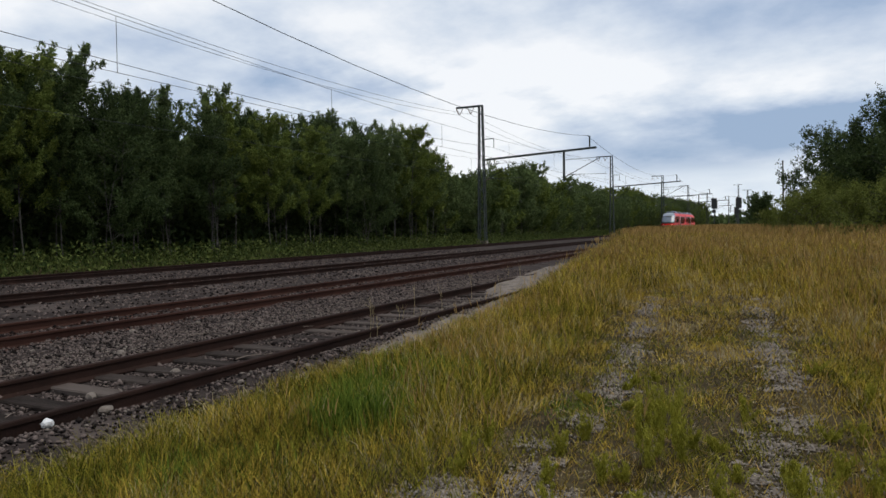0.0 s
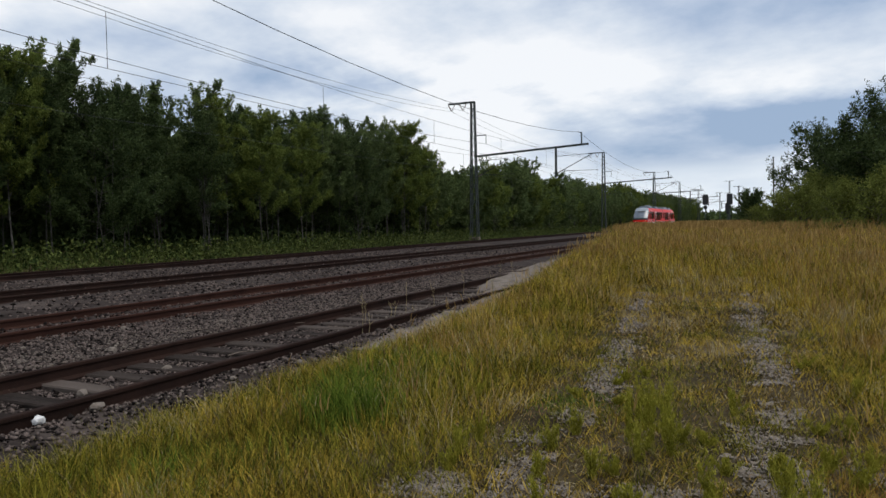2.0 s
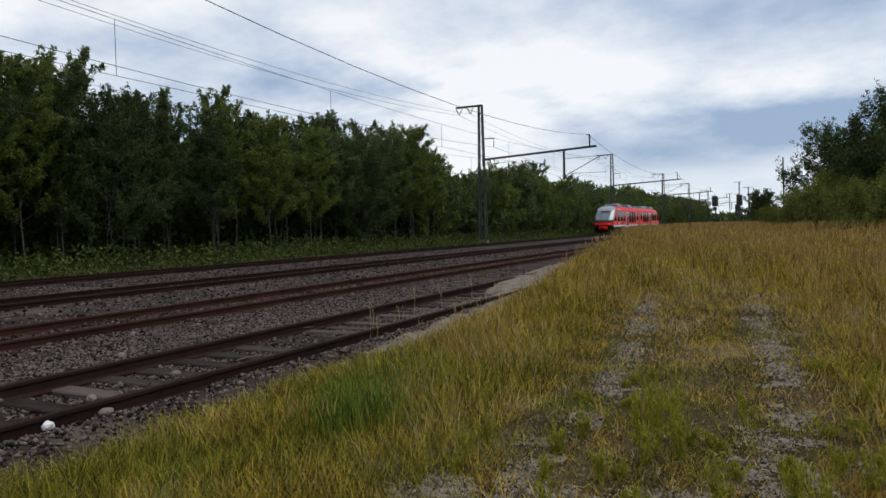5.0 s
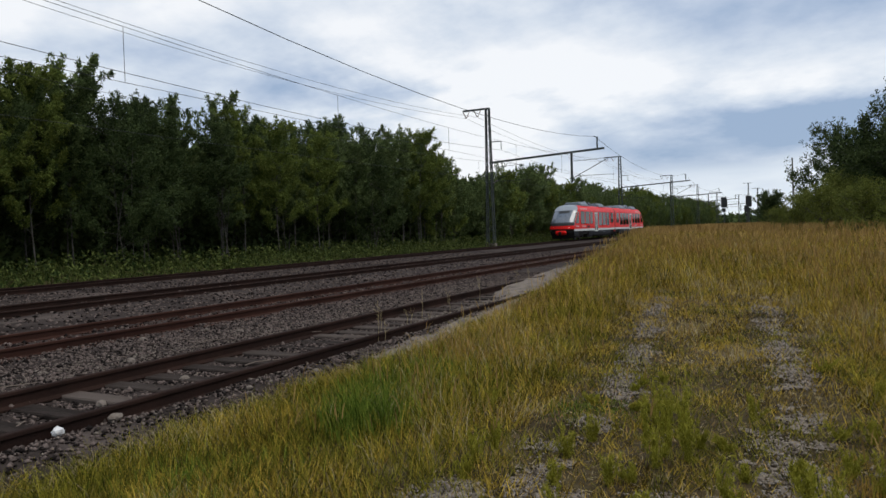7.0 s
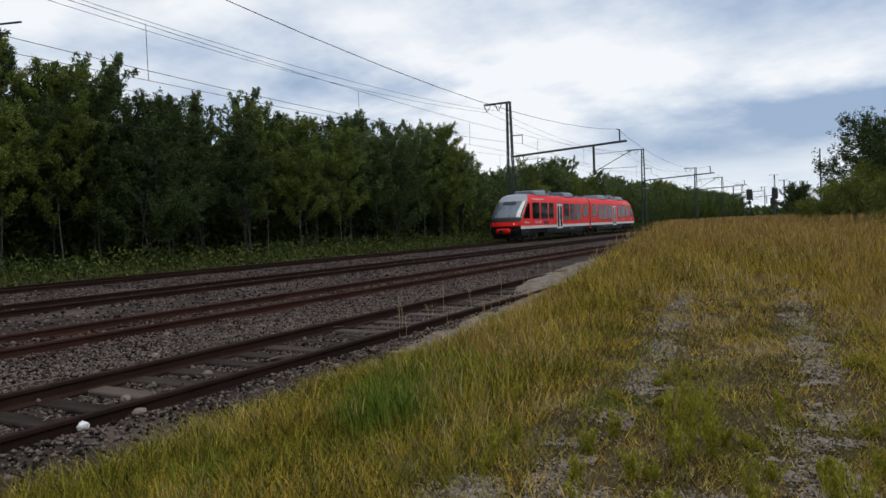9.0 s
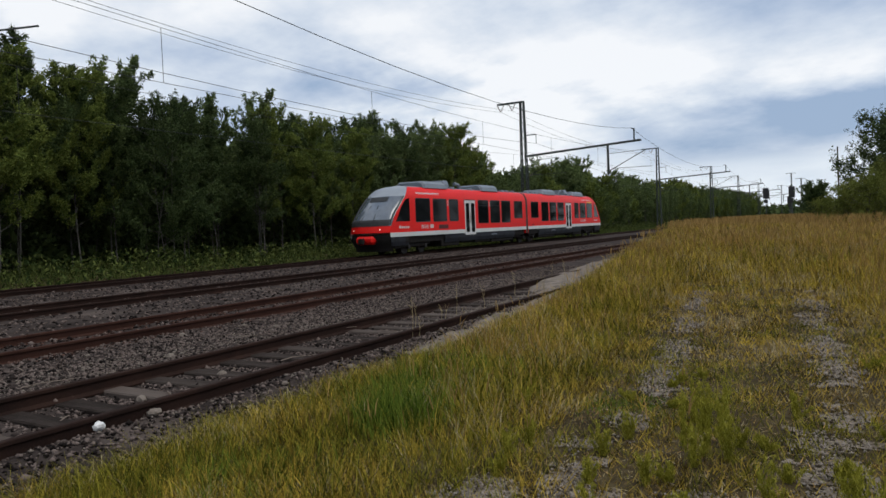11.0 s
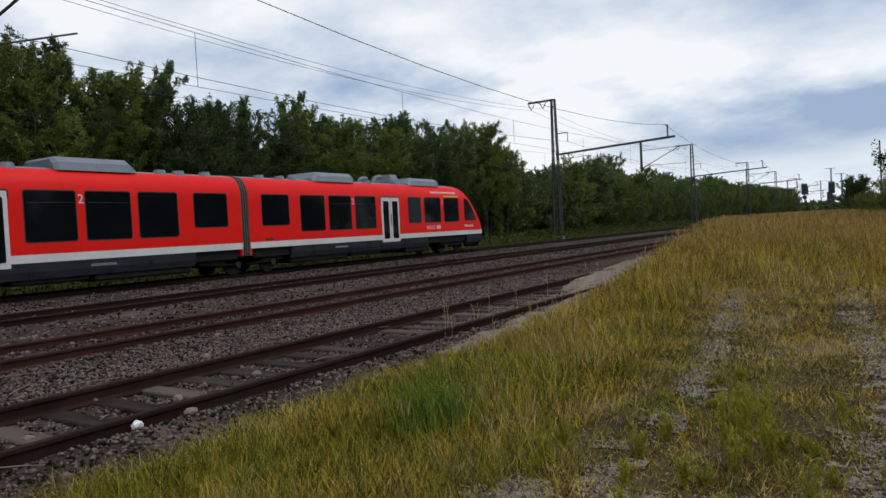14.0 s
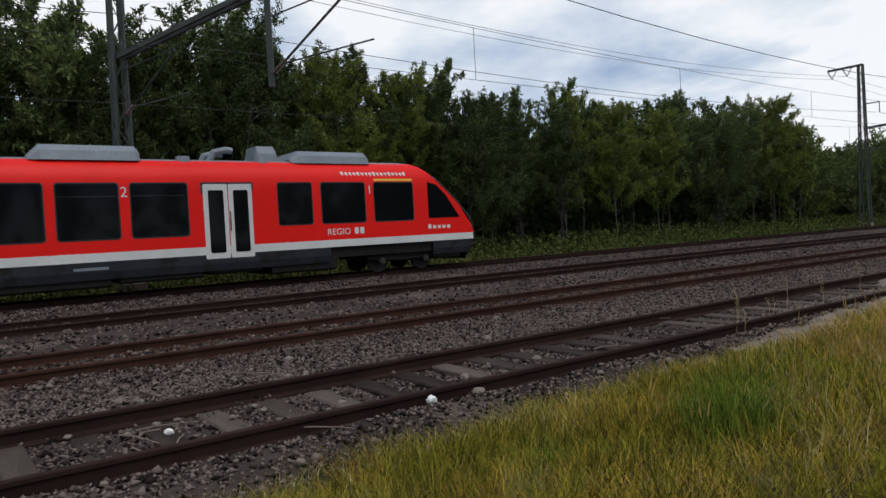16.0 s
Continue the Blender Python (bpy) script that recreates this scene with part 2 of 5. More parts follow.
def box(bm, x0, x1, y0, y1, z0, z1, bevel=0.0):
    vs = [bm.verts.new((x, y, z)) for x in (x0, x1) for y in (y0, y1) for z in (z0, z1)]
    fs = [bm.faces.new([vs[i] for i in q]) for q in ((0, 1, 3, 2), (4, 6, 7, 5), (0, 4, 5, 1), (2, 3, 7, 6), (0, 2, 6, 4), (1, 5, 7, 3))]
    if bevel:
        es = list({e for f in fs for e in f.edges})
        bmesh.ops.bevel(bm, geom=es, offset=bevel, segments=1, affect="EDGES")
    return bm


def tube(bm, pts, r, n=6, r1=None):
    """A tube along a line of points, tapered from r to r1."""
    pts = [Vector(p) for p in pts]
    r1 = r if r1 is None else r1
    rings = []
    for i, p in enumerate(pts):
        d = (pts[min(i + 1, len(pts) - 1)] - pts[max(i - 1, 0)]).normalized()
        a = d.orthogonal().normalized()
        if abs(d.z) < 0.95:
            a = d.cross(Vector((0, 0, 1))).normalized()
        b = d.cross(a)
        rr = r + (r1 - r) * i / max(1, len(pts) - 1)
        rings.append([bm.verts.new(p + (a * math.cos(k * 2 * math.pi / n) + b * math.sin(k * 2 * math.pi / n)) * rr) for k in range(n)])
    for u, v in zip(rings, rings[1:]):
        for k in range(n):
            bm.faces.new((u[k], u[(k + 1) % n], v[(k + 1) % n], v[k]))
    bm.faces.new(rings[0][::-1])
    bm.faces.new(rings[-1])
    return bm


def extrude_outline(bm, outline, axis, a, b):
    """A solid from an outline (pairs) drawn across the axis, from a to b."""
    def at(p, v):
        return {"x": (v, p[0], p[1]), "y": (p[0], v, p[1]), "z": (p[0], p[1], v)}[axis]
    one, two = [bm.verts.new(at(p, a)) for p in outline], [bm.verts.new(at(p, b)) for p in outline]
    bm.faces.new(one[::-1])
    bm.faces.new(two)
    for i in range(len(outline)):
        j = (i + 1) % len(outline)
        bm.faces.new((one[i], one[j], two[j], two[i]))
    bmesh.ops.recalc_face_normals(bm, faces=bm.faces)
    return bm


def arrays_mesh(name, verts, tris, material):
    me = bpy.data.meshes.new(name)
    verts, tris = np.ascontiguousarray(verts, np.float32), np.ascontiguousarray(tris, np.int32)
    me.vertices.add(len(verts))
    me.vertices.foreach_set("co", verts.ravel())
    me.loops.add(tris.size)
    me.loops.foreach_set("vertex_index", tris.ravel())
    me.polygons.add(len(tris))
    me.polygons.foreach_set("loop_start", np.arange(0, tris.size, 3, dtype=np.int32))
    me.update(calc_edges=True)
    me.validate()
    me.materials.append(material)
    return me


RNG = np.random.default_rng(7)


def smooth(a, b, v):
    t = np.clip((np.asarray(v, float) - a) / (b - a), 0, 1)
    return t * t * (3 - 2 * t)


def wave(x, y, s=1.0, k=0):
    """A cheap uneven field from -1 to 1."""
    x, y = np.asarray(x) / s, np.asarray(y) / s
    return (np.sin(x * 1.7 + y * 0.9 + k) + np.sin(-x * 0.8 + y * 2.1 + 1.3 * k + 2) + np.sin(x * 3.1 - y * 1.6 + 0.7 * k) * 0.6 + np.sin(x * 2.3 + y * 4.3 + k * 2.2) * 0.5) / 3.1


# ---- ground ----
EDGE_Y = (-20, 0, 3, 5, 8.5, 12, 15, 18, 36, 70, 200)
EDGE_X = (-4.1, -4.45, -4.75, -4.85, -4.72, -4.72, -5.0, -5.6, -7.6, -8.0, -8.0)


def bank_edge(y):
    return np.interp(y, EDGE_Y, EDGE_X)


def ground_z(x, y):
    x, y = np.asarray(x, float), np.asarray(y, float)
    bank = -0.2 + 0.95 * smooth(1, 30, y) + 0.05 * wave(x, y, 2.2) + 0.02 * wave(x, y, 0.6, 3)
    e = bank_edge(y)
    t = smooth(e - 0.7, e + 1.1, x)
    z = -0.30 * (1 - t) + bank * t
    wood = smooth(-27.0, -29.5, x)
    far = smooth(120, 400, y)
    return z * (1 - wood) + wood * (0.05 + 0.12 * wave(x, y, 3)) - far * t * 0.5


def grid_object(name, xs, ys, zfun, material):
    X, Y = np.meshgrid(xs, ys)
    Z = zfun(X, Y)
    nx, ny = len(xs), len(ys)
    i = np.arange(nx * (ny - 1)).reshape(ny - 1, nx)[:, :-1].ravel()
    tris = np.concatenate([np.stack([i, i + 1, i + nx + 1], 1), np.stack([i, i + nx + 1, i + nx], 1)])
    me = arrays_mesh(name, np.stack([X.ravel(), Y.ravel(), Z.ravel()], 1), tris, material)
    for poly in me.polygons:
        poly.use_smooth = True
    return new(name, me)


gx = np.concatenate([[-2500, -800, -300, -150, -80, -50], np.arange(-40, -9, 1.5), np.arange(-9, 10, 0.25), np.arange(10, 40, 2.5), [45, 80, 150, 300, 800, 2500]])
gy = np.concatenate([[-800, -300, -120, -60], np.arange(-40, -4, 3), np.arange(-4, 24, 0.25), np.arange(24, 60, 1), np.arange(60, 200, 8), [220, 260, 320, 400, 550, 800, 1400, 3000]])
tagged(grid_object("ground", gx, gy, ground_z, M_SOIL), "dry sandy soil under thin grass beside the railway", "ground", kind="structure")


def ballast_z(x, y):
    x = np.asarray(x, float)
    bed = -0.15 - 0.035 * smooth(0.78, 0.66, np.abs(x + 6.1)) + 0.05 * smooth(-5.33, -5.15, x)
    return bed + 0.022 * wave(x, y, 0.9) + 0.015 * wave(x, y, 0.3, 2) - 0.35 * smooth(bank_edge(y) - 0.5, bank_edge(y) + 1.0, x) - 0.12 * smooth(-26.0, -27.6, x)


tagged(grid_object("ballast_bed", np.concatenate([np.arange(-27.6, -11, 0.6), np.arange(-11, -3.6, 0.2)]),
                   np.concatenate([np.arange(-40, -3, 3), np.arange(-3, 22, 0.2), np.arange(22, 60, 1), np.arange(60, 420, 10)]), ballast_z, M_BALLAST),
       "brown-grey crushed stone ballast between railway tracks", "ballast", kind="structure")


def sand_strip():
    ys = np.arange(7.5, 26, 0.25)
    ks = np.linspace(0, 1, 15)
    Y, K = np.meshgrid(ys, ks, indexing="ij")
    e = bank_edge(Y)
    left = e - 0.7 - 0.15 * wave(Y, 0 * Y, 0.7) - 0.12 * wave(Y, 0 * Y, 0.25, 4) - 1.1 * smooth(11.0, 17, Y)
    X = left + (e + 0.5 - left) * K
    Z = np.interp(Y, (6.5, 7.5, 10, 13, 16, 26), (-0.20, -0.14, -0.10, -0.06, -0.02, 0.03)) + 0.03 * wave(X, Y, 0.6) - 0.22 * smooth(0.3, 0.0, K)
    n = len(ks)
    i = np.arange(len(ys) * n).reshape(len(ys), n)[:-1, :-1].ravel()
    tris = np.concatenate([np.stack([i, i + 1, i + n + 1], 1), np.stack([i, i + n + 1, i + n], 1)])
    return tagged(new("gravel_strip", arrays_mesh("gravel_strip", np.stack([X.ravel(), Y.ravel(), Z.ravel()], 1), tris, M_STRIP)),
                  "pale strip of sandy gravel along the grass edge", "gravel", kind="structure")


sand_strip()

# ---- railway tracks ----
RAIL_OUT = [(-0.07, -0.17), (0.07, -0.17), (0.07, -0.155), (0.012, -0.13), (0.012, -0.045), (0.036, -0.035), (0.036, -0.008), (0.028, 0.0), (-0.028, 0.0), (-0.036, -0.008), (-0.036, -0.035), (-0.012, -0.045), (-0.012, -0.13), (-0.07, -0.155)]
TRACKS = ((-6.1, -12, 21, "rusty siding track with weathered timber sleepers, half buried in ballast"), (-10.55, -40, 330, "rusty railway track sunk in brown ballast"),
          (-16.15, -40, 420, "electrified railway track with dark rails on ballast"), (-23.2, -40, 420, "electrified railway track along the forest edge"))


def railway_track(x, y0, y1, label, pieces, rail_material):
    track = thing("railway_track", label, "railway track", "parallel tracks", m=pose(x, 0, 0))
    for side in (-0.753, 0.753):
        bm = bmesh.new()
        extrude_outline(bm, [(side + a, b) for a, b in RAIL_OUT], "y", y0, y1)
        part("rail", bm, rail_material, track, "rusty steel rail")
    me = None
    rnd = random.Random(int(-x * 10))
    rest = bmesh.new()
    y = y0 + 0.3
    while y < min(y1, 150):
        if pieces and -3 < y < 20:
            if me is None:
                bm = bmesh.new()
                box(bm, -1.26, 0.86, -0.12, 0.12, -0.16, 0, 0.015)
                me = finish(bm, "sleeper", M_SLEEPER)
            ob = new("sleeper", me)
            ob.parent = track
            ob.matrix_basis = pose(rnd.uniform(-0.05, 0.05), y, -0.152 + rnd.uniform(-0.012, 0.01), 0, 0, rnd.uniform(-1.5, 1.5))
        else:
            d = 0.005 if pieces else -0.02
            box(rest, -1.25, 1.25, y - 0.125, y + 0.125, -0.33, -0.165 + d + rnd.uniform(-0.015, 0.005))
        y += 0.53
    part("sleeper_row", rest, M_SLEEPER, track)["kind"] = "stuff"
    return track


for i, (x, y0, y1, label) in enumerate(TRACKS):
    railway_track(x, y0, y1, label, i == 0, M_RAIL_RED if i == 1 else M_RAIL)


def stones(name, n, xr, yr, size, near, zfun, material, label):
    y = yr[0] + (yr[1] - yr[0]) * RNG.random(n) ** near
    x = xr[0] + (xr[1] - xr[0]) * RNG.random(n)
    keep = x < bank_edge(y) + 0.1
    x, y = x[keep], y[keep]
    n = len(x)
    s = size * RNG.uniform(0.5, 1.4, n)
    base = np.array([(1, 0, 0), (-1, 0, 0), (0, 1, 0), (0, -1, 0), (0, 0, 1), (0, 0, -1)], float)
    v = base[None] * RNG.uniform(0.55, 1.25, (n, 6, 3)) * s[:, None, None] + RNG.normal(0, 0.18, (n, 6, 3)) * s[:, None, None]
    v[:, :, 2] *= 0.75
    a = RNG.random(n) * 6.28
    c, q = np.cos(a)[:, None], np.sin(a)[:, None]
    v[:, :, 0], v[:, :, 1] = v[:, :, 0] * c - v[:, :, 1] * q, v[:, :, 0] * q + v[:, :, 1] * c
    v += np.stack([x, y, zfun(x, y) + s * 0.25], 1)[:, None]
    f = np.array([(0, 2, 4), (2, 1, 4), (1, 3, 4), (3, 0, 4), (2, 0, 5), (1, 2, 5), (3, 1, 5), (0, 3, 5)])
    tris = (f[None] + 6 * np.arange(n)[:, None, None]).reshape(-1, 3)
    return tagged(new(name, arrays_mesh(name, v.reshape(-1, 3), tris, material)), label, "ballast stones", kind="stuff")


stones("ballast_stones", 66000, (-9.8, -4.0), (-2, 24), 0.021, 1.3, ballast_z, M_STONE, "loose brown and grey ballast stones between the rails")
stones("rust_stained_stones", 6000, (-11.7, -9.4), (-2, 40), 0.032, 1.3, ballast_z, M_RUST_STONE, "rust-stained ballast stones round the rails")
stones("ballast_stones", 19000, (-22.2, -9.8), (-2, 45), 0.038, 1.3, ballast_z, M_STONE, "brown ballast stones beside the far tracks")
stones("coarse_stones", 1500, (-9.6, -4.4), (-2, 16), 0.036, 1.2, ballast_z, M_STONE, "coarser broken stones lying on the ballast")
stones("pale_chippings", 5200, (-8.7, -7.3), (-2, 20), 0.018, 1.2, ballast_z, M_SAND, "pale fine chippings beside the siding")
stones("pale_chippings", 900, (-5.3, -4.2), (-1, 14), 0.017, 1.2, ballast_z, M_SAND, "pale fine chippings along the grass edge")
stones("pale_chippings", 3200, (-5.9, -4.4), (8, 20), 0.028, 1.0, lambda x, y: np.interp(y, (6.5, 7.5, 10, 13, 16, 26), (-0.20, -0.14, -0.10, -0.06, -0.02, 0.03)) - 0.03, M_SAND, "pale stones on the sandy strip")

# ---- overhead line masts ----


def beam(bm, p, q, w, h=None):
    """A square bar from p to q."""
    p, q = Vector(p), Vector(q)
    d = (q - p).normalized()
    a = d.orthogonal().normalized()
    if abs(d.z) < 0.98:
        a = d.cross(Vector((0, 0, 1))).normalized()
    b = d.cross(a)
    h = h or w
    vs = [bm.verts.new(e + a * sa * w / 2 + b * sb * h / 2) for e in (p, q) for sa, sb in ((-1, -1), (1, -1), (1, 1), (-1, 1))]
    for i in range(4):
        j = (i + 1) % 4
        bm.faces.new((vs[i], vs[j], vs[4 + j], vs[4 + i]))
    bm.faces.new(vs[3::-1])
    bm.faces.new(vs[4:])


def insulator(bm, p, q):
    p, q = Vector(p), Vector(q)
    d = q - p
    tube(bm, [p, q], 0.025, 5)
    for k in range(1, 7):
        c = p + d * (k / 7)
        tube(bm, [c - d.normalized() * 0.012, c + d.normalized() * 0.012], 0.07, 6)


MAST_H, ARM_Z = 13.2, 8.25


def catenary_mast(m, arm_turn=0.0):
    """A four-legged lattice mast; its arm reaches along +x over two tracks."""
    mast = thing("catenary_mast", "tall grey steel lattice mast with a cantilever arm over two tracks", "catenary mast", "overhead line masts", m=m)

    def half(z):
        return 0.36 - 0.20 * z / MAST_H, 0.26 - 0.12 * z / MAST_H
    for sx, sy in ((-1, -1), (1, -1), (1, 1), (-1, 1)):
        bm = bmesh.new()
        a, b = half(0), half(MAST_H)
        beam(bm, (sx * a[0], sy * a[1], -0.3), (sx * b[0], sy * b[1], MAST_H), 0.10)
        part("leg", bm, M_STEEL, mast)
    bm = bmesh.new()
    z, flip = 0.2, 1
    while z < MAST_H - 0.5:
        dz = 0.95 - 0.025 * z
        a, b = half(z), half(z + dz)
        for s in (-1, 1):
            beam(bm, (-flip * a[0], s * a[1], z), (flip * b[0], s * b[1], z + dz), 0.045, 0.025)
            beam(bm, (s * a[0], -flip * a[1], z), (s * b[0], flip * b[1], z + dz), 0.045, 0.025)
        z, flip = z + dz, -flip
    part("lacing", bm, M_STEEL, mast, "zigzag steel lacing")
    bm = bmesh.new()
    box(bm, -0.45, 0.45, -0.4, 0.4, -0.5, 0.15, 0.03)
    part("foundation", bm, M_SAND, mast, "concrete foundation block")
    bm = bmesh.new()
    for y in (-0.12, 0.12):
        beam(bm, (-2.55, y, MAST_H), (0.2, y, MAST_H), 0.09, 0.14)
    part("top_bracket", bm, M_STEEL, mast)
    for x in (-2.25, -1.05):
        bm = bmesh.new()
        insulator(bm, (x - 0.38, 0, MAST_H - 0.03), (x, 0, MAST_H - 0.72))
        insulator(bm, (x + 0.38, 0, MAST_H - 0.03), (x, 0, MAST_H - 0.72))
        part("v_insulator", bm, M_INS, mast, "brown v-shaped string insulator")
    bm = bmesh.new()
    beam(bm, (0.1, 0, 9.95), (1.35, 0, 9.95), 0.08)
    beam(bm, (1.32, 0, 10.0), (1.32, 0, 9.1), 0.05)
    part("side_bracket", bm, M_STEEL, mast)
    arm = new("cantilever_arm")
    arm.parent = mast
    arm.matrix_basis = pose(0, 0, 0, 0, 0, arm_turn)
    bm = bmesh.new()
    for y in (-0.13, 0.13):
        beam(bm, (0.1, y, ARM_Z - 0.3), (11.2, y, ARM_Z + 0.22), 0.09, 0.16)
    for k in range(9):
        x = 0.6 + k * 1.25
        beam(bm, (x, -0.13, ARM_Z - 0.28 + x * 0.047), (x, 0.13, ARM_Z - 0.28 + x * 0.047), 0.06)
    part("twin_beam", bm, M_STEEL, arm)
    bm = bmesh.new()
    beam(bm, (10.6, 0, ARM_Z + 0.2), (10.6, 0, ARM_Z + 1.3), 0.1)
    beam(bm, (10.6, 0, ARM_Z + 1.25), (10.3, 0, ARM_Z + 1.35), 0.07)
    part("end_post", bm, M_STEEL, arm)
    bm = bmesh.new()
    beam(bm, (8.2, 0, ARM_Z + 0.1), (8.2, 0, 5.6), 0.16)
    part("drop_post", bm, M_STEEL, arm)
    for x0, dirn in ((0.25, 1), (8.2, 1)):
        bm = bmesh.new()
        tube(bm, [(x0, 0, 5.9), (x0 + 3.3 * dirn, 0, 7.55)], 0.035, 6)
        tube(bm, [(x0, 0, 7.5), (x0 + 3.3 * dirn, 0, 7.6)], 0.022, 6)
        tube(bm, [(x0 + 0.5, 0, 6.15), (x0 + 3.9 * dirn, 0, 6.1)], 0.022, 6)
        part("steady_arm", bm, M_STEEL, arm, "thin tubular bracket holding the contact wire")
        bm = bmesh.new()
        insulator(bm, (x0 + 0.1, 0, 5.94), (x0 + 0.7, 0, 6.25))
        part("rod_insulator", bm, M_INS, arm)
    return mast


MAST_X, MAST_Y = -26.4, [5.6, 62.6, 119.3, 174.5, 224.0, 282.0]
for i, y in enumerate(MAST_Y):
    catenary_mast(pose(MAST_X, y, 0, 0, 0, 0), 16.0 if i == 0 else 0.0) if i < 2 else None
first = next(o for o in scene.objects if o.name == "catenary_mast.001")
for y in MAST_Y[2:]:
    copy_thing(first, pose(MAST_X, y, 0))

# ---- overhead wires ----


def wire(name, x, z, sag, r, label, spans, dx=0.0):
    bm = bmesh.new()
    pts = []
    for a, b in zip(spans, spans[1:]):
        for k in range(12):
            u = k / 12
            pts.append((x + dx * math.sin(math.pi * a / 57), a + (b - a) * u, z - sag * 4 * u * (1 - u)))
    tube(bm, pts, r, 5)
    ob = new(name, finish(bm, name, M_WIRE))
    return tagged(ob, label, "overhead wire", "overhead wires")


SPANS = [-51.0] + MAST_Y
wire("feeder_wire", MAST_X - 2.25, MAST_H - 0.74, 1.1, 0.012, "thin dark feeder wire hung from mast tops", SPANS)
wire("feeder_wire", MAST_X - 1.05, MAST_H - 0.74, 1.1, 0.012, "thin dark feeder wire hung from mast tops", SPANS)
wire("return_wire", MAST_X + 10.4, ARM_Z + 1.32, 1.5, 0.015, "dark wire along the ends of the cantilever arms", SPANS)
wire("return_wire", MAST_X + 1.32, 9.1, 0.7, 0.014, "thin dark wire on the mast brackets", SPANS)
for tx in (-23.2, -16.15):
    wire("messenger_wire", tx, 7.6, 0.72, 0.008, "thin messenger wire above an electrified track", SPANS)
    wire("contact_wire", tx, 5.8, 0.1, 0.008, "thin contact wire above an electrified track", SPANS)
    for a, b in zip(SPANS, SPANS[1:4]):
        for k in range(1, 6):
            u = 0.133 + 0.174 * (k - 1)
            bm = bmesh.new()
            y = a + (b - a) * u
            tube(bm, [(tx, y, 5.8 - 0.4 * u * (1 - u)), (tx, y, 7.6 - 2.88 * u * (1 - u))], 0.008, 4)
            tagged(new("dropper_wire", finish(bm, "dropper_wire", M_WIRE)), "short vertical dropper between two overhead wires", "overhead wire", "dropper wires")

# ---- signals and distant posts ----


def light_signal(x, y, top):
    s = thing("light_signal", "black railway light signal on a thin post far down the line", "railway signal", "light signals", m=pose(x, y, 0))
    bm = bmesh.new()
    tube(bm, [(0, 0, -0.4), (0, 0, top - 0.2)], 0.09, 6)
    part("post", bm, M_STEEL, s)
    bm = bmesh.new()
    box(bm, -0.55, 0.55, -0.12, 0.12, top - 2.2, top, 0.12)
    part("signal_screen", bm, M_SIGNAL, s, "black signal screen")
    bm = bmesh.new()
    box(bm, -0.35, 0.35, -0.1, 0.1, top - 3.1, top - 2.35, 0.05)
    part("lower_screen", bm, M_SIGNAL, s)
    bm = bmesh.new()
    for k in range(int(top / 0.4)):
        box(bm, 0.1, 0.4, -0.02, 0.02, k * 0.4, k * 0.4 + 0.04)
    part("ladder", bm, M_STEEL, s)
    return s


light_signal(-13.35, 157, 6.8)
light_signal(-8.2, 150, 6.6)
light_signal(-13.0, 225, 6.4)


def lattice_post(x, y, h, cross=1.0):
    t = thing("far_mast", "slim steel overhead line mast far down the line", "catenary mast", "far masts", m=pose(x, y, 0))
    for s in (-0.16, 0.16):
        bm = bmesh.new()
        beam(bm, (s, 0, -0.4), (s * 0.7, 0, h), 0.12)
        part("leg", bm, M_STEEL, t)
    bm = bmesh.new()
    for k in range(int(h)):
        beam(bm, (-0.15, 0, k), (0.15, 0, k + 1), 0.06)
    part("lacing", bm, M_STEEL, t)
    bm = bmesh.new()
    beam(bm, (-cross * 1.6, 0, h - 0.1), (cross * 1.2, 0, h - 0.1), 0.12)
    part("cross_arm", bm, M_STEEL, t)
    return t


lattice_post(-13.6, 248, 14.2)
lattice_post(-10.5, 240, 12.0)
lattice_post(-22.0, 330, 13.5)
lattice_post(-17.5, 310, 12.5)


def wood_pole(x, y, h):
    p = thing("wooden_pole", "thin weathered wooden pole standing among bushes", "pole", m=pose(x, y, float(ground_z(x, y))))
    bm = bmesh.new()
    tube(bm, [(0, 0, -0.3), (0.03, 0, h * 0.5), (0, 0, h)], 0.07, 7, 0.05)
    part("shaft", bm, M_WOODPOLE, p)
    bm = bmesh.new()
    tube(bm, [(0, 0, h - 0.02), (0, 0, h + 0.06)], 0.09, 7, 0.03)
    part("cap", bm, M_STEEL, p)


wood_pole(-0.15, 62, 5.6)

# ---- train ----
HALF, GANGWAY = 1.375, 0.2
SIDE = [(1.30, 0.52), (1.36, 0.75), (1.375, 1.03), (1.375, 1.28), (1.375, 1.65), (1.375, 2.4), (1.375, 3.0), (1.37, 3.34), (1.27, 3.62), (1.12, 3.84), (0.92, 3.96), (0.5, 4.05), (0.0, 4.08)]


def nose_shift(z):
    """How far the body's end lies behind the furthest nose point, by height."""
    return float(np.interp(z, (0.4, 0.95, 1.35, 1.9, 2.5, 3.1, 3.5, 3.8, 4.0, 4.1), (0.55, 0.2, 0.22, 0.42, 0.95, 1.62, 2.12, 2.62, 3.3, 3.9)))


NOSE = 20.3


def end_y(x, z):
    """y of the body's end face at a place across it: raked in height, rounded in plan."""
    return NOSE - nose_shift(z) - 0.55 * (abs(x) / HALF) ** 2.8


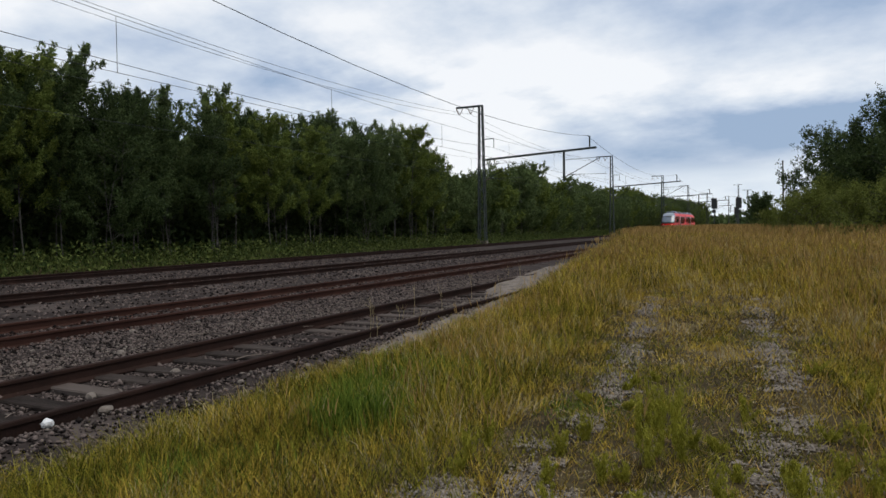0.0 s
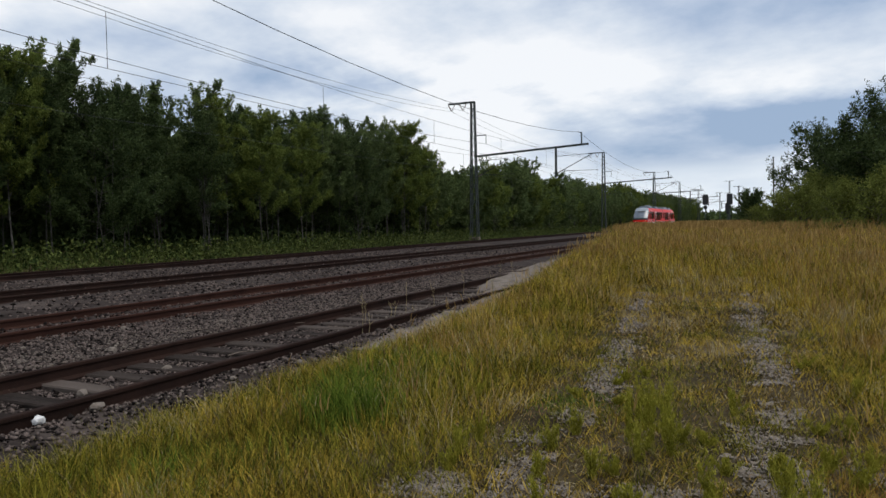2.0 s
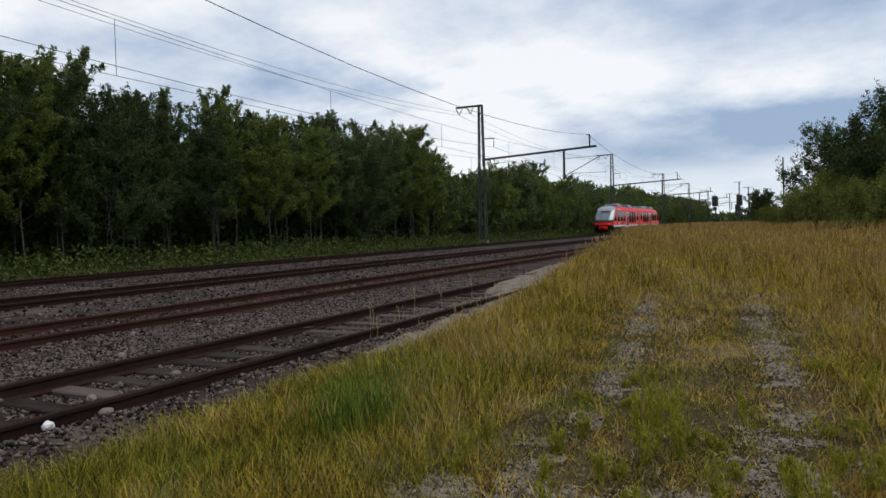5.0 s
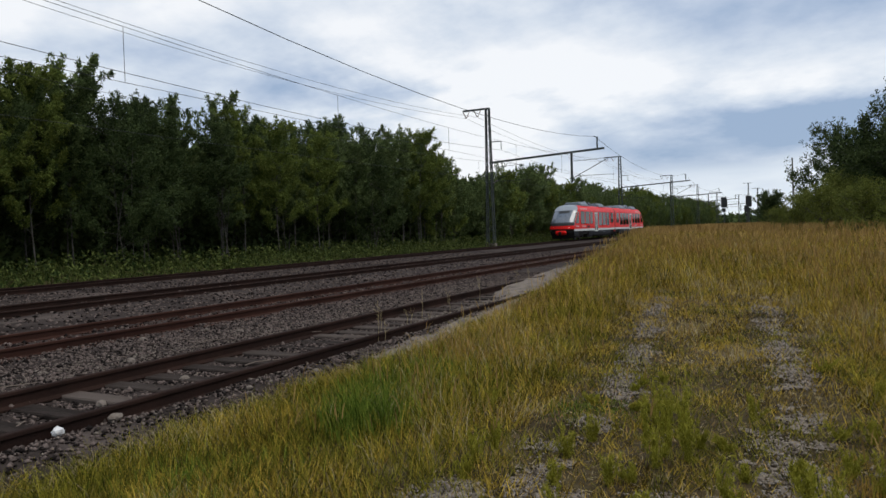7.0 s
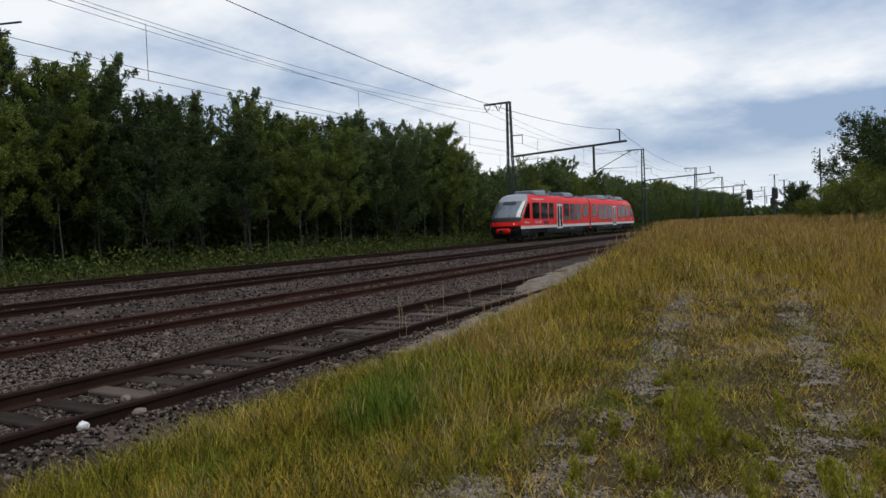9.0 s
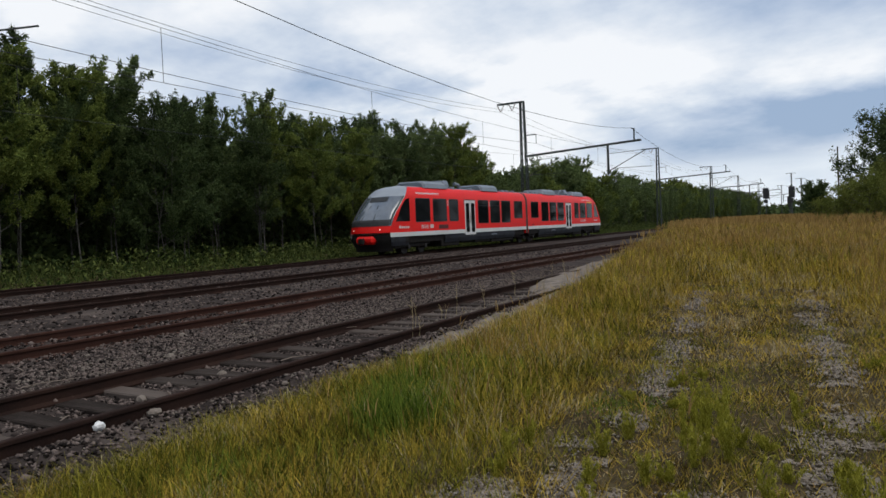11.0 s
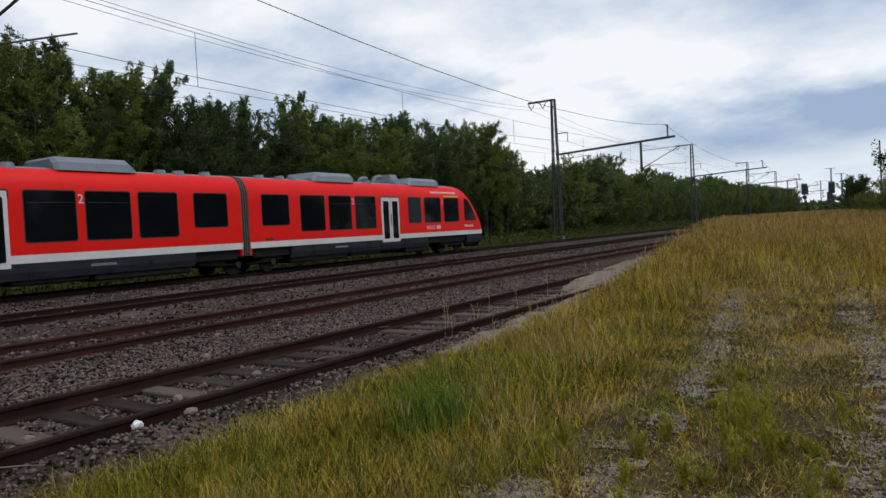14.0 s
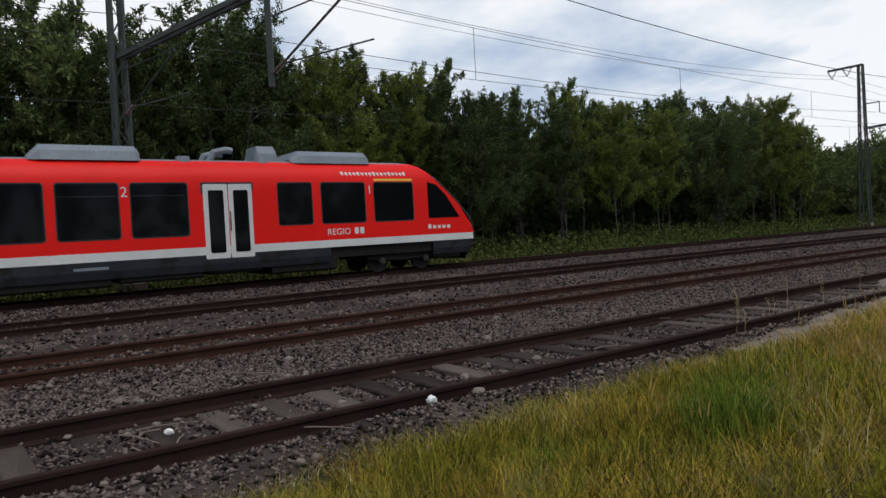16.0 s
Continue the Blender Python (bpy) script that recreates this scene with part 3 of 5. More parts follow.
def body_shell(bm, sign, lo, hi, y0, grow=0.0):
    """One car's skin between two heights, from y0 to the raked nose."""
    prof = [p for p in SIDE if lo - 1e-6 <= p[1] <= hi + 1e-6]
    ring = [(x + grow, z) for x, z in prof]
    ys = [0.0, 0.35, 0.7, 0.85, 0.93, 0.97, 1.0]
    rows = []
    for s in (1, -1):
        for x, z in (ring if s == 1 else ring[::-1]):
            if s == -1 and x == grow:
                continue
            e = end_y(x, z)
            rows.append([bm.verts.new((s * x, sign * (y0 + (e - y0) * k), z)) for k in ys])
    for a, b in zip(rows, rows[1:]):
        for i in range(len(ys) - 1):
            bm.faces.new((a[i], a[i + 1], b[i + 1], b[i]))
    return rows


def end_face(bm, sign, z0, z1, width, push=0.0, nz=8, nx=14, margin_x=0.0):
    """The curved raked skin of the car's end between two heights."""
    grid = []
    for i in range(nz + 1):
        z = z0 + (z1 - z0) * i / nz
        w = min(width, float(np.interp(z, [p[1] for p in SIDE], [p[0] for p in SIDE])) - margin_x)
        grid.append([bm.verts.new((w * (2 * j / nx - 1), sign * (end_y(w * (2 * j / nx - 1), z) + push), z + push * 0.5)) for j in range(nx + 1)])
    for a, b in zip(grid, grid[1:]):
        for j in range(nx):
            bm.faces.new((a[j], a[j + 1], b[j + 1], b[j]))
    bmesh.ops.recalc_face_normals(bm, faces=bm.faces)


def side_panel(bm, s, outline, out0, out1):
    """A plate on the car's side: outline in (y, z), from out0 to out1 off the skin."""
    def skin(z):
        return float(np.interp(z, [p[1] for p in SIDE], [p[0] for p in SIDE]))
    a = [bm.verts.new((s * (skin(z) + out0), y, z)) for y, z in outline]
    b = [bm.verts.new((s * (skin(z) + out1), y, z)) for y, z in outline]
    bm.faces.new(a[::-1])
    bm.faces.new(b)
    for i in range(len(outline)):
        j = (i + 1) % len(outline)
        bm.faces.new((a[i], a[j], b[j], b[i]))
    bmesh.ops.recalc_face_normals(bm, faces=bm.faces)


def rounded(y0, y1, z0, z1, r=0.07):
    out = []
    for cy, cz, a0 in ((y1 - r, z0 + r, -90), (y1 - r, z1 - r, 0), (y0 + r, z1 - r, 90), (y0 + r, z0 + r, 180)):
        for k in range(4):
            a = radians(a0 + 30 * k)
            out.append((cy + r * math.cos(a), cz + r * math.sin(a)))
    return out


def text_part(name, body, size, material, parent, m, label):
    cu = bpy.data.curves.new(name, "FONT")
    cu.body, cu.size, cu.extrude, cu.shear = body, size, 0.002, 0.0
    tmp = bpy.data.objects.new(name, cu)
    scene.collection.objects.link(tmp)
    dg = bpy.context.evaluated_depsgraph_get()
    me = bpy.data.meshes.new_from_object(tmp.evaluated_get(dg))
    bpy.data.objects.remove(tmp)
    me.materials.clear()
    me.materials.append(material)
    ob = new(name, me)
    ob.parent = parent
    ob.matrix_basis = m
    return tagged(ob, label)


def railcar():
    train = thing("diesel_railcar", "red two-section diesel railcar with white stripe and dark windows", "train")
    wins = [(0.92, 2.45, 1.97), (3.2, 4.75, 1.67), (5.08, 6.65, 1.67), (7.0, 8.58, 1.67), (11.5, 12.68, 1.87), (13.06, 14.72, 1.87), (15.13, 16.76, 1.87)]
    for sign in (-1, 1):
        car = new("car_section")
        car.parent = train
        for name, lo, hi, material, label in (("side_skirt", 0.52, 1.03, M_SKIRT, "dark grey skirt"), ("white_stripe", 1.03, 1.28, M_WHITE, "white stripe"),
                                              ("body_shell", 1.28, 3.96, M_RED, "glossy red body"), ("roof", 3.96, 4.1, M_ROOF, "grey roof")):
            bm = bmesh.new()
            body_shell(bm, sign, lo, hi, GANGWAY)
            if name == "side_skirt":
                # cut away over the bogies
                for ya in (2.5, 13.3, 17.6):
                    bmesh.ops.bisect_plane(bm, geom=bm.verts[:] + bm.edges[:] + bm.faces[:], plane_co=(0, sign * ya, 0), plane_no=(0, 1, 0))
                gone = [f for f in bm.faces if abs(f.calc_center_median().y) < 2.5 or 13.3 < abs(f.calc_center_median().y) < 17.6]
                bmesh.ops.delete(bm, geom=gone, context="FACES")
            if lo == 1.28:
                # shell is open over the roof line: drop the faces that bridge both sides there
                top = [f for f in bm.faces if all(abs(v.co.z - 3.96) < 1e-4 for v in f.verts)]
                bmesh.ops.delete(bm, geom=top, context="FACES")
            if name in ("side_skirt", "white_stripe"):
                mid = [f for f in bm.faces if min(v.co.x for v in f.verts) < 0 < max(v.co.x for v in f.verts)]
                bmesh.ops.delete(bm, geom=mid, context="FACES")
            bmesh.ops.recalc_face_normals(bm, faces=bm.faces)
            part(name, bm, material, car, label, smooth=name in ("roof", "body_shell"))
        # inner wall at the gangway end
        bm = bmesh.new()
        extrude_outline(bm, [(x * 0.99, z) for x, z in SIDE[1:]] + [(-x * 0.99, z) for x, z in SIDE[-2:0:-1]], "y", sign * GANGWAY, sign * (GANGWAY + 0.08))
        part("end_wall", bm, M_RED, car)
        bm = bmesh.new()
        box(bm, -1.25, 1.25, min(sign * 0.4, sign * 18.2), max(sign * 0.4, sign * 18.2), 0.66, 1.04)
        part("floor_frame", bm, M_UNDER, car)
        # nose: apron, red bumper, lower front, windscreen, visor
        for name, z0, z1, material, w, push, label in (("front_apron", 0.30, 1.28, M_UNDER, 1.36, -0.12, "black recess below the bumper"),
                                                       ("front_panel", 1.28, 1.66, M_RED, 1.4, 0.0, "red front panel"),
                                                       ("windscreen", 1.66, 3.38, M_SHIELD, 1.4, 0.0, "large raked windscreen"),
                                                       ("front_visor", 3.38, 4.08, M_VISOR, 1.4, 0.0, "grey roof dome above the windscreen")):
            bm = bmesh.new()
            end_face(bm, sign, z0, z1, w, push)
            part(name, bm, material, car, label, smooth=True)
        bm = bmesh.new()
        end_face(bm, sign, 1.66, 2.02, 1.28, 0.012)
        part("windscreen_lower_frame", bm, M_RUBBER, car)
        for s in (-1, 1):
            bm = bmesh.new()
            pts = [(s * (float(np.interp(z, [p[1] for p in SIDE], [p[0] for p in SIDE])) - 0.07), 0, z) for z in np.linspace(1.72, 3.36, 9)]
            tube(bm, [(x, sign * (end_y(x, z) - 0.02), z) for x, _, z in pts], 0.055, 8)
            part("screen_pillar", bm, M_RUBBER, car, "black windscreen edge")
            bm = bmesh.new()
            bmesh.ops.create_uvsphere(bm, u_segments=10, v_segments=6, radius=0.038, matrix=Matrix.Translation((s * 0.9, sign * (end_y(0.9, 1.46) - 0.01), 1.46)) @ Matrix.Diagonal((1, 0.5, 1, 1)))
            part("headlight", bm, M_LAMP if sign < 0 else M_DARKRED, car, "lit round headlight" if sign < 0 else "unlit red tail light")
            bm = bmesh.new()
            tube(bm, [(s * 0.45, sign * (end_y(0.3, 2.0) + 0.05), 1.95), (s * 0.25, sign * (end_y(0.25, 2.9) + 0.06), 2.85)], 0.022, 5)
            part("wiper", bm, M_RUBBER, car)
        bm = bmesh.new()
        box(bm, -0.62, 0.62, min(sign * 19.6, sign * 20.2), max(sign * 19.6, sign * 20.2), 0.66, 1.12, 0.14)
        part("bumper_block", bm, M_RED, car, "red bumper block")
        bm = bmesh.new()
        tube(bm, [(0, sign * 19.6, 0.85), (0, sign * 20.5, 0.85)], 0.09, 8)
        box(bm, -0.16, 0.16, min(sign * 20.3, sign * 20.55), max(sign * 20.3, sign * 20.55), 0.68, 1.02, 0.04)
        part("coupler", bm, M_UNDER, car, "black coupler head")
        bm = bmesh.new()
        end_face(bm, sign, 3.08, 3.34, 0.62, 0.02)
        part("destination_display", bm, M_SIGNAL, car)
        # windows, doors and cab windows on both sides
        for s in (-1, 1):
            for a, b, sill in wins:
                lo, hi = (a, b) if sign > 0 else (-b, -a)
                bm = bmesh.new()
                side_panel(bm, s, rounded(lo - 0.04, hi + 0.04, sill - 0.04, 3.27, 0.1), -0.01, 0.006)
                w = part("window", bm, M_RUBBER, car)
                bm = bmesh.new()
                side_panel(bm, s, rounded(lo, hi, sill, 3.23), 0.002, 0.012)
                part("pane", bm, M_GLASS, w, "dark tinted pane")
                if sill == 1.67 and a > 4:
                    bm = bmesh.new()
                    side_panel(bm, s, [(lo + 0.05, 2.86), (hi - 0.05, 2.86), (hi - 0.05, 2.885), (lo + 0.05, 2.885)], 0.0125, 0.016)
                    part("vent_bar", bm, M_SKIRT, w)
            lo, hi = (17.45, 18.8) if sign > 0 else (-18.8, -17.45)
            tall = lo if sign > 0 else hi
            short = hi if sign > 0 else lo
            tri = [(tall, 1.9), (short + sign * 0.12, 1.9), (short - sign * 0.15, 2.25), (short - sign * 0.5, 2.75), (short - sign * 0.95, 3.16), (tall, 3.26)]
            bm = bmesh.new()
            side_panel(bm, s, tri, -0.01, 0.012)
            part("cab_window", bm, M_GLASS, car, "dark triangular cab window")
            d0, d1 = (9.06, 10.6) if sign > 0 else (-10.6, -9.06)
            bm = bmesh.new()
            side_panel(bm, s, rounded(d0 - 0.06, d1 + 0.06, 0.84, 3.27, 0.06), -0.02, 0.004)
            door = part("door", bm, M_RUBBER, car, "double sliding door with white frames")
            mid = (d0 + d1) / 2
            for l0, l1 in ((d0, mid - 0.015), (mid + 0.015, d1)):
                bm = bmesh.new()
                side_panel(bm, s, rounded(l0, l1, 0.9, 3.21, 0.04), 0.0, 0.018)
                leaf = part("door_leaf", bm, M_WHITE, door, "white door leaf")
                bm = bmesh.new()
                side_panel(bm, s, rounded(l0 + 0.15, l1 - 0.13, 1.08, 3.02, 0.05), 0.0, 0.023)
                part("door_glass", bm, M_GLASS, door, "tall dark door pane")
            bm = bmesh.new()
            side_panel(bm, s, [(mid + 0.03, 1.75), (mid + 0.06, 1.75), (mid + 0.06, 2.35), (mid + 0.03, 2.35)], 0.018, 0.045)
            part("door_handle", bm, M_RUBBER, door)
            # small marks on the side
            bm = bmesh.new()
            y0 = sign * 15.2
            for k in range(17):
                side_panel(bm, s, [(y0 - 1.35 + k * 0.16, 3.56), (y0 - 1.24 + k * 0.16, 3.47), (y0 - 1.24 + k * 0.16, 3.605 + 0.025 * (k % 4 == 0)), (y0 - 1.35 + k * 0.16, 3.605 + 0.025 * (k % 4 == 0))], 0.003, 0.006)
            part("name_plate_bars", bm, M_WHITE, car, "unreadable pale lettering")
            bm = bmesh.new()
            side_panel(bm, s, rounded(-14.1, -12.9, 1.38, 1.64, 0.03) if sign < 0 else rounded(1.0, 1.5, 1.33, 1.42, 0.02), 0.002, 0.008)
            part("side_grille", bm, M_DARKRED, car, "dark red grille")
            if sign > 0:
                bm = bmesh.new()
                side_panel(bm, s, [(15.13, 3.3), (16.76, 3.3), (16.76, 3.38), (15.13, 3.38)], 0.003, 0.008)
                part("first_class_strip", bm, M_YELLOW, car, "yellow first class strip")
            rot = pose(0, 0, 0, 90, 0, 90 if s > 0 else -90)
            yo = -1 if s < 0 else 1

            def put(name, txt, size, yc, z, width, label):
                text_part(name, txt, size, M_WHITE, car, Matrix.Translation((s * (HALF + 0.006), yc - yo * width / 2, z)) @ rot, label)
            put("lettering", "REGIO", 0.31, 13.7 if sign > 0 else -15.7, 1.45, 1.0, "white lettering")
            put("class_number", "2", 0.42, sign * 6.82 if sign > 0 else -12.87, 2.85, 0.22, "white class number")
            put("class_number", "1" if sign > 0 else "2", 0.42, sign * 14.93 if sign > 0 else -6.82, 2.85, 0.2, "white class number")
            bm = bmesh.new()
            for y0, y1 in ((-0.16, 0.0), (0.06, 0.22)):
                c = (13.7 if sign > 0 else -15.7) + yo * 0.72
                side_panel(bm, s, rounded(c + y0, c + y1, 1.45, 1.68, 0.03), 0.002, 0.006)
            part("emblem", bm, M_WHITE, car, "pale square emblem")
            bm = bmesh.new()
            for k in range(5):
                c = sign * 18.0 - 0.6 + k * 0.22
                side_panel(bm, s, [(c, 1.5), (c + 0.15, 1.5), (c + 0.15, 1.62 + 0.04 * (k == 0)), (c, 1.62 + 0.04 * (k == 0))], 0.003, 0.006)
            part("cab_lettering_bars", bm, M_WHITE, car, "unreadable pale lettering")
            bm = bmesh.new()
            side_panel(bm, s, [(sign * 6.0 - 0.6, 0.8), (sign * 6.0 + 0.3, 0.8), (sign * 6.0 + 0.3, 0.88), (sign * 6.0 - 0.6, 0.88)], 0.003, 0.006)
            part("data_plate_bars", bm, M_ROOF, car)
        # roof equipment
        def pod(name, y0, y1, w, h, material, slope=0.55):
            bm = bmesh.new()
            a, b = (sign * y0, sign * y1)
            z0 = 3.93
            ring0 = [(-w, z0), (w, z0), (w * 0.93, z0 + h * 0.6), (w * 0.72, z0 + h), (-w * 0.72, z0 + h), (-w * 0.93, z0 + h * 0.6)]
            vs = []
            for y, f in ((a, 0.35), (a + sign * slope, 1.0), (b - sign * 0.12, 1.0), (b, 0.8)):
                vs.append([bm.verts.new((x * (0.9 if f < 1 else 1), y, z0 + (z - z0) * f)) for x, z in ring0])
            for u, v in zip(vs, vs[1:]):
                for i in range(6):
                    bm.faces.new((u[i], u[(i + 1) % 6], v[(i + 1) % 6], v[i]))
            bm.faces.new(vs[0][::-1])
            bm.faces.new(vs[-1])
            bmesh.ops.recalc_face_normals(bm, faces=bm.faces)
            part(name, bm, material, car, "grey rooftop unit")
        pod("rooftop_unit", 12.2, 15.2, 1.1, 0.44, M_ROOF, 0.3)
        pod("rooftop_unit", 4.5, 7.4, 1.12, 0.46, M_ROOF, 0.3)
        pod("exhaust_box", 11.1, 11.9, 0.6, 0.62, M_ROOF, 0.1)
        for px in (0.5, -0.5):
            bm = bmesh.new()
            tube(bm, [(px, sign * 9.6, 4.0), (px, sign * 9.75, 4.3), (px, sign * 10.15, 4.38), (px, sign * 10.35, 4.36)], 0.11, 8)
            part("exhaust_pipe", bm, M_ROOF, car, "pale curved exhaust pipe")
        for y in (1.4, 2.6, 3.4, 8.7, 11.2):
            bm = bmesh.new()
            tube(bm, [(0.75, sign * y, 3.9), (0.75, sign * y, 4.12)], 0.26, 10, 0.2)
            part("roof_vent", bm, M_ROOF, car)
        # bogies
        for yc, names in ((16.4, "bogie"), (0.62, "joint_bogie")):
            bg_ = new(names)
            bg_.parent = car
            for s in (-1, 1):
                bm = bmesh.new()
                extrude_outline(bm, [(sign * yc - 1.55, 0.5), (sign * yc - 0.6, 0.42), (sign * yc + 0.6, 0.42), (sign * yc + 1.55, 0.5), (sign * yc + 1.5, 0.72), (sign * yc - 1.5, 0.72)], "x", s * 0.95, s * 1.12)
                part("bogie_frame", bm, M_UNDER, bg_)
                if names == "joint_bogie" and sign < 0:
                    continue
                for dy in (-0.95, 0.95):
                    bm = bmesh.new()
                    tube(bm, [(s * 0.70, sign * yc + dy, 0.42), (s * 0.83, sign * yc + dy, 0.42)], 0.42, 18)
                    tube(bm, [(s * 0.83, sign * yc + dy, 0.42), (s * 1.2, sign * yc + dy, 0.42)], 0.13, 8)
                    part("wheel", bm, M_WHEEL, bg_)
            bm = bmesh.new()
            box(bm, -0.95, 0.95, sign * yc - 0.5, sign * yc + 0.5, 0.35, 0.75, 0.05)
            part("bolster", bm, M_UNDER, bg_)
        # boxes added along the underside to keep it dark, with no light below
        for a, b, z0 in ((2.6, 6.4, 0.28), (6.6, 9.0, 0.34), (9.2, 10.9, 0.40), (11.2, 13.6, 0.26), (17.7, 19.0, 0.35)):
            bm = bmesh.new()
            box(bm, -1.24, 1.24, min(sign * a, sign * b), max(sign * a, sign * b), z0, 0.72, 0.06)
            part("underfloor_box", bm, M_UNDER, car)
    for k in range(7):
        y = -GANGWAY + k * 2 * GANGWAY / 7
        f = 0.985 if k % 2 == 0 else 0.94
        bm = bmesh.new()
        extrude_outline(bm, [(x * f, z) for x, z in SIDE[1:-1]] + [(-x * f, z) for x, z in SIDE[-2:0:-1]], "y", y, y + 2 * GANGWAY / 7)
        part("bellows_fold", bm, M_BELLOWS, train, "fold of the grey gangway bellows between the sections")
    return train


TRAIN = railcar()

# ---- trees ----


def leaf_sprays(points, size, rnd, droop=0.0, slim=0.5, ways=None):
    """Pointed leaf sprays, one triangle each, that lean upwards (or along the ways given)."""
    n = len(points)
    d = rnd.normal(0, 1, (n, 3))
    d[:, 2] -= droop
    if ways is not None:
        d = d * 0.75 + ways
    d /= np.linalg.norm(d, axis=1)[:, None] + 1e-9
    o = np.cross(d, rnd.normal(0, 1, (n, 3)))
    o /= np.linalg.norm(o, axis=1)[:, None] + 1e-9
    s = (size * rnd.uniform(0.6, 1.4, n))[:, None]
    v = np.stack([points - o * s * slim * 0.5, points + o * s * slim * 0.5, points + d * s], 1)
    return v.reshape(-1, 3), np.arange(3 * n).reshape(n, 3)


def tree_parts(seed, height, spread, leaves, size, bark=M_BARK, leaf=M_LEAF, low=0.22, stems=1, upright=0.9, limbs=40):
    """The meshes of one tree: stems with limbs, and a crown of single leaves set along hundreds of twigs."""
    rnd = np.random.default_rng(seed)
    bm = bmesh.new()
    starts, ways, lens = [], [], []
    for st in range(stems):
        lean = rnd.uniform(-0.05, 0.05, 2) + (rnd.uniform(-0.15, 0.15, 2) if stems > 1 else 0)
        h = height * (rnd.uniform(0.72, 0.97) if st else 0.97)
        root = np.array([*(rnd.uniform(-0.55, 0.55, 2) if stems > 1 else (0, 0)), -0.4])

        def stem_at(u):
            return root + np.array([lean[0] * h * u + 0.15 * math.sin(5 * u + seed + st), lean[1] * h * u + 0.12 * math.cos(4 * u + seed), (h + 0.4) * u])
        tube(bm, [stem_at(u) for u in np.linspace(0, 1, 9)], 0.0040 * height / stems ** 0.35 + 0.008, 6, 0.008)
        for k in range(int(limbs / stems ** 0.6)):
            u = low + (0.97 - low) * rnd.random() ** 0.85
            p = stem_at(u)
            a = rnd.uniform(0, 6.283)
            ln = spread * (1.22 - u) ** 0.6 * rnd.uniform(0.45, 1.1)
            tip = p + np.array([math.cos(a) * ln, math.sin(a) * ln, ln * upright * rnd.uniform(0.35, 1.25)])
            tip[2] = min(tip[2], height)
            mid = (p + tip) / 2 + np.array([0, 0, -0.1 * ln])
            tube(bm, [p, mid, tip], 0.016, 3, 0.005)
            for q in range(max(4, int(ln * 5))):
                v = rnd.uniform(0.2, 1.0) ** 0.8
                way = (tip - p) / (ln + 1e-6) * 0.55 + rnd.normal(0, 0.5, 3) + np.array([0, 0, 0.5])
                starts.append(p + (tip - p) * v - np.array([0, 0, 0.4 * ln * v * (1 - v)]))
                ways.append(way)
                lens.append(rnd.uniform(0.35, 1.0) * (0.5 + 0.22 * ln))
        for q in range(16):
            starts.append(stem_at(rnd.uniform(0.74, 1.0)))
            ways.append(rnd.normal(0, 0.28, 3) + np.array([0, 0, 1.0]))
            lens.append(rnd.uniform(0.5, 1.25))
    wood = finish(bm, "trunk", bark)
    starts, ways, lens = np.array(starts), np.array(ways), np.array(lens)
    ways /= np.linalg.norm(ways, axis=1)[:, None] + 1e-9
    pick = rnd.choice(len(lens), leaves, p=lens / lens.sum())
    u = rnd.random(leaves)
    pts = starts[pick] + ways[pick] * (u * lens[pick])[:, None] + rnd.normal(0, 1, (leaves, 3)) * (0.035 + 0.12 * lens[pick] * (1 - 0.8 * u))[:, None]
    v, t = leaf_sprays(pts, size, rnd, 0.1, 0.45, ways[pick] * 0.8)
    v[:, 2] = np.maximum(v[:, 2], 0.05)
    return wood, arrays_mesh("crown", v, t, leaf)


def plant_tree(meshes, x, y, turn, scale, label, group, name="birch_tree"):
    t = thing(name, label, "tree", group, m=Matrix.Translation((x, y, float(ground_z(x, y)))) @ pose(0, 0, 0, 0, 0, turn))
    t.scale = (scale,) * 3
    for n, me in zip(("trunk", "crown"), meshes):
        ob = new(n, me)
        ob.parent = t
    return t


# each: meshes, height, label
NEAR_DARK = [(tree_parts(11, 10.5, 3.0, 40000, 0.125, low=0.2), 10.5, "slender dark green birch at the forest edge"),
             (tree_parts(13, 10.5, 2.6, 40000, 0.125, stems=6, low=0.3), 10.5, "clump of pale thin-stemmed birches at the forest edge"),
             (tree_parts(14, 9.8, 3.2, 40000, 0.125, stems=3, low=0.14), 9.8, "low several-stemmed birch with dense leaves"),
             (tree_parts(15, 11.0, 3.0, 40000, 0.125, low=0.3, upright=1.2), 11.0, "tall birch with a bare lower trunk")]
NEAR_BRIGHT = [(tree_parts(12, 10.0, 2.8, 40000, 0.12, leaf=M_LEAF2, low=0.22, upright=1.2), 10.0, "light green young birch at the forest edge"),
               (tree_parts(16, 10.4, 2.8, 40000, 0.12, leaf=M_LEAF3, stems=2, low=0.25, upright=1.3), 10.4, "mid-green feathery birch at the forest edge")]
BACK_TREES = [(tree_parts(17, 10.8, 3.4, 15000, 0.20, low=0.12), 10.8, "dark green birch inside the forest"), (tree_parts(18, 10.2, 3.3, 15000, 0.20, leaf=M_LEAF3, low=0.12, upright=1.2), 10.2, "mid-green birch inside the forest"),
              (tree_parts(19, 11.0, 3.4, 15000, 0.20, stems=2, low=0.12), 11.0, "two-stemmed dark birch inside the forest")]
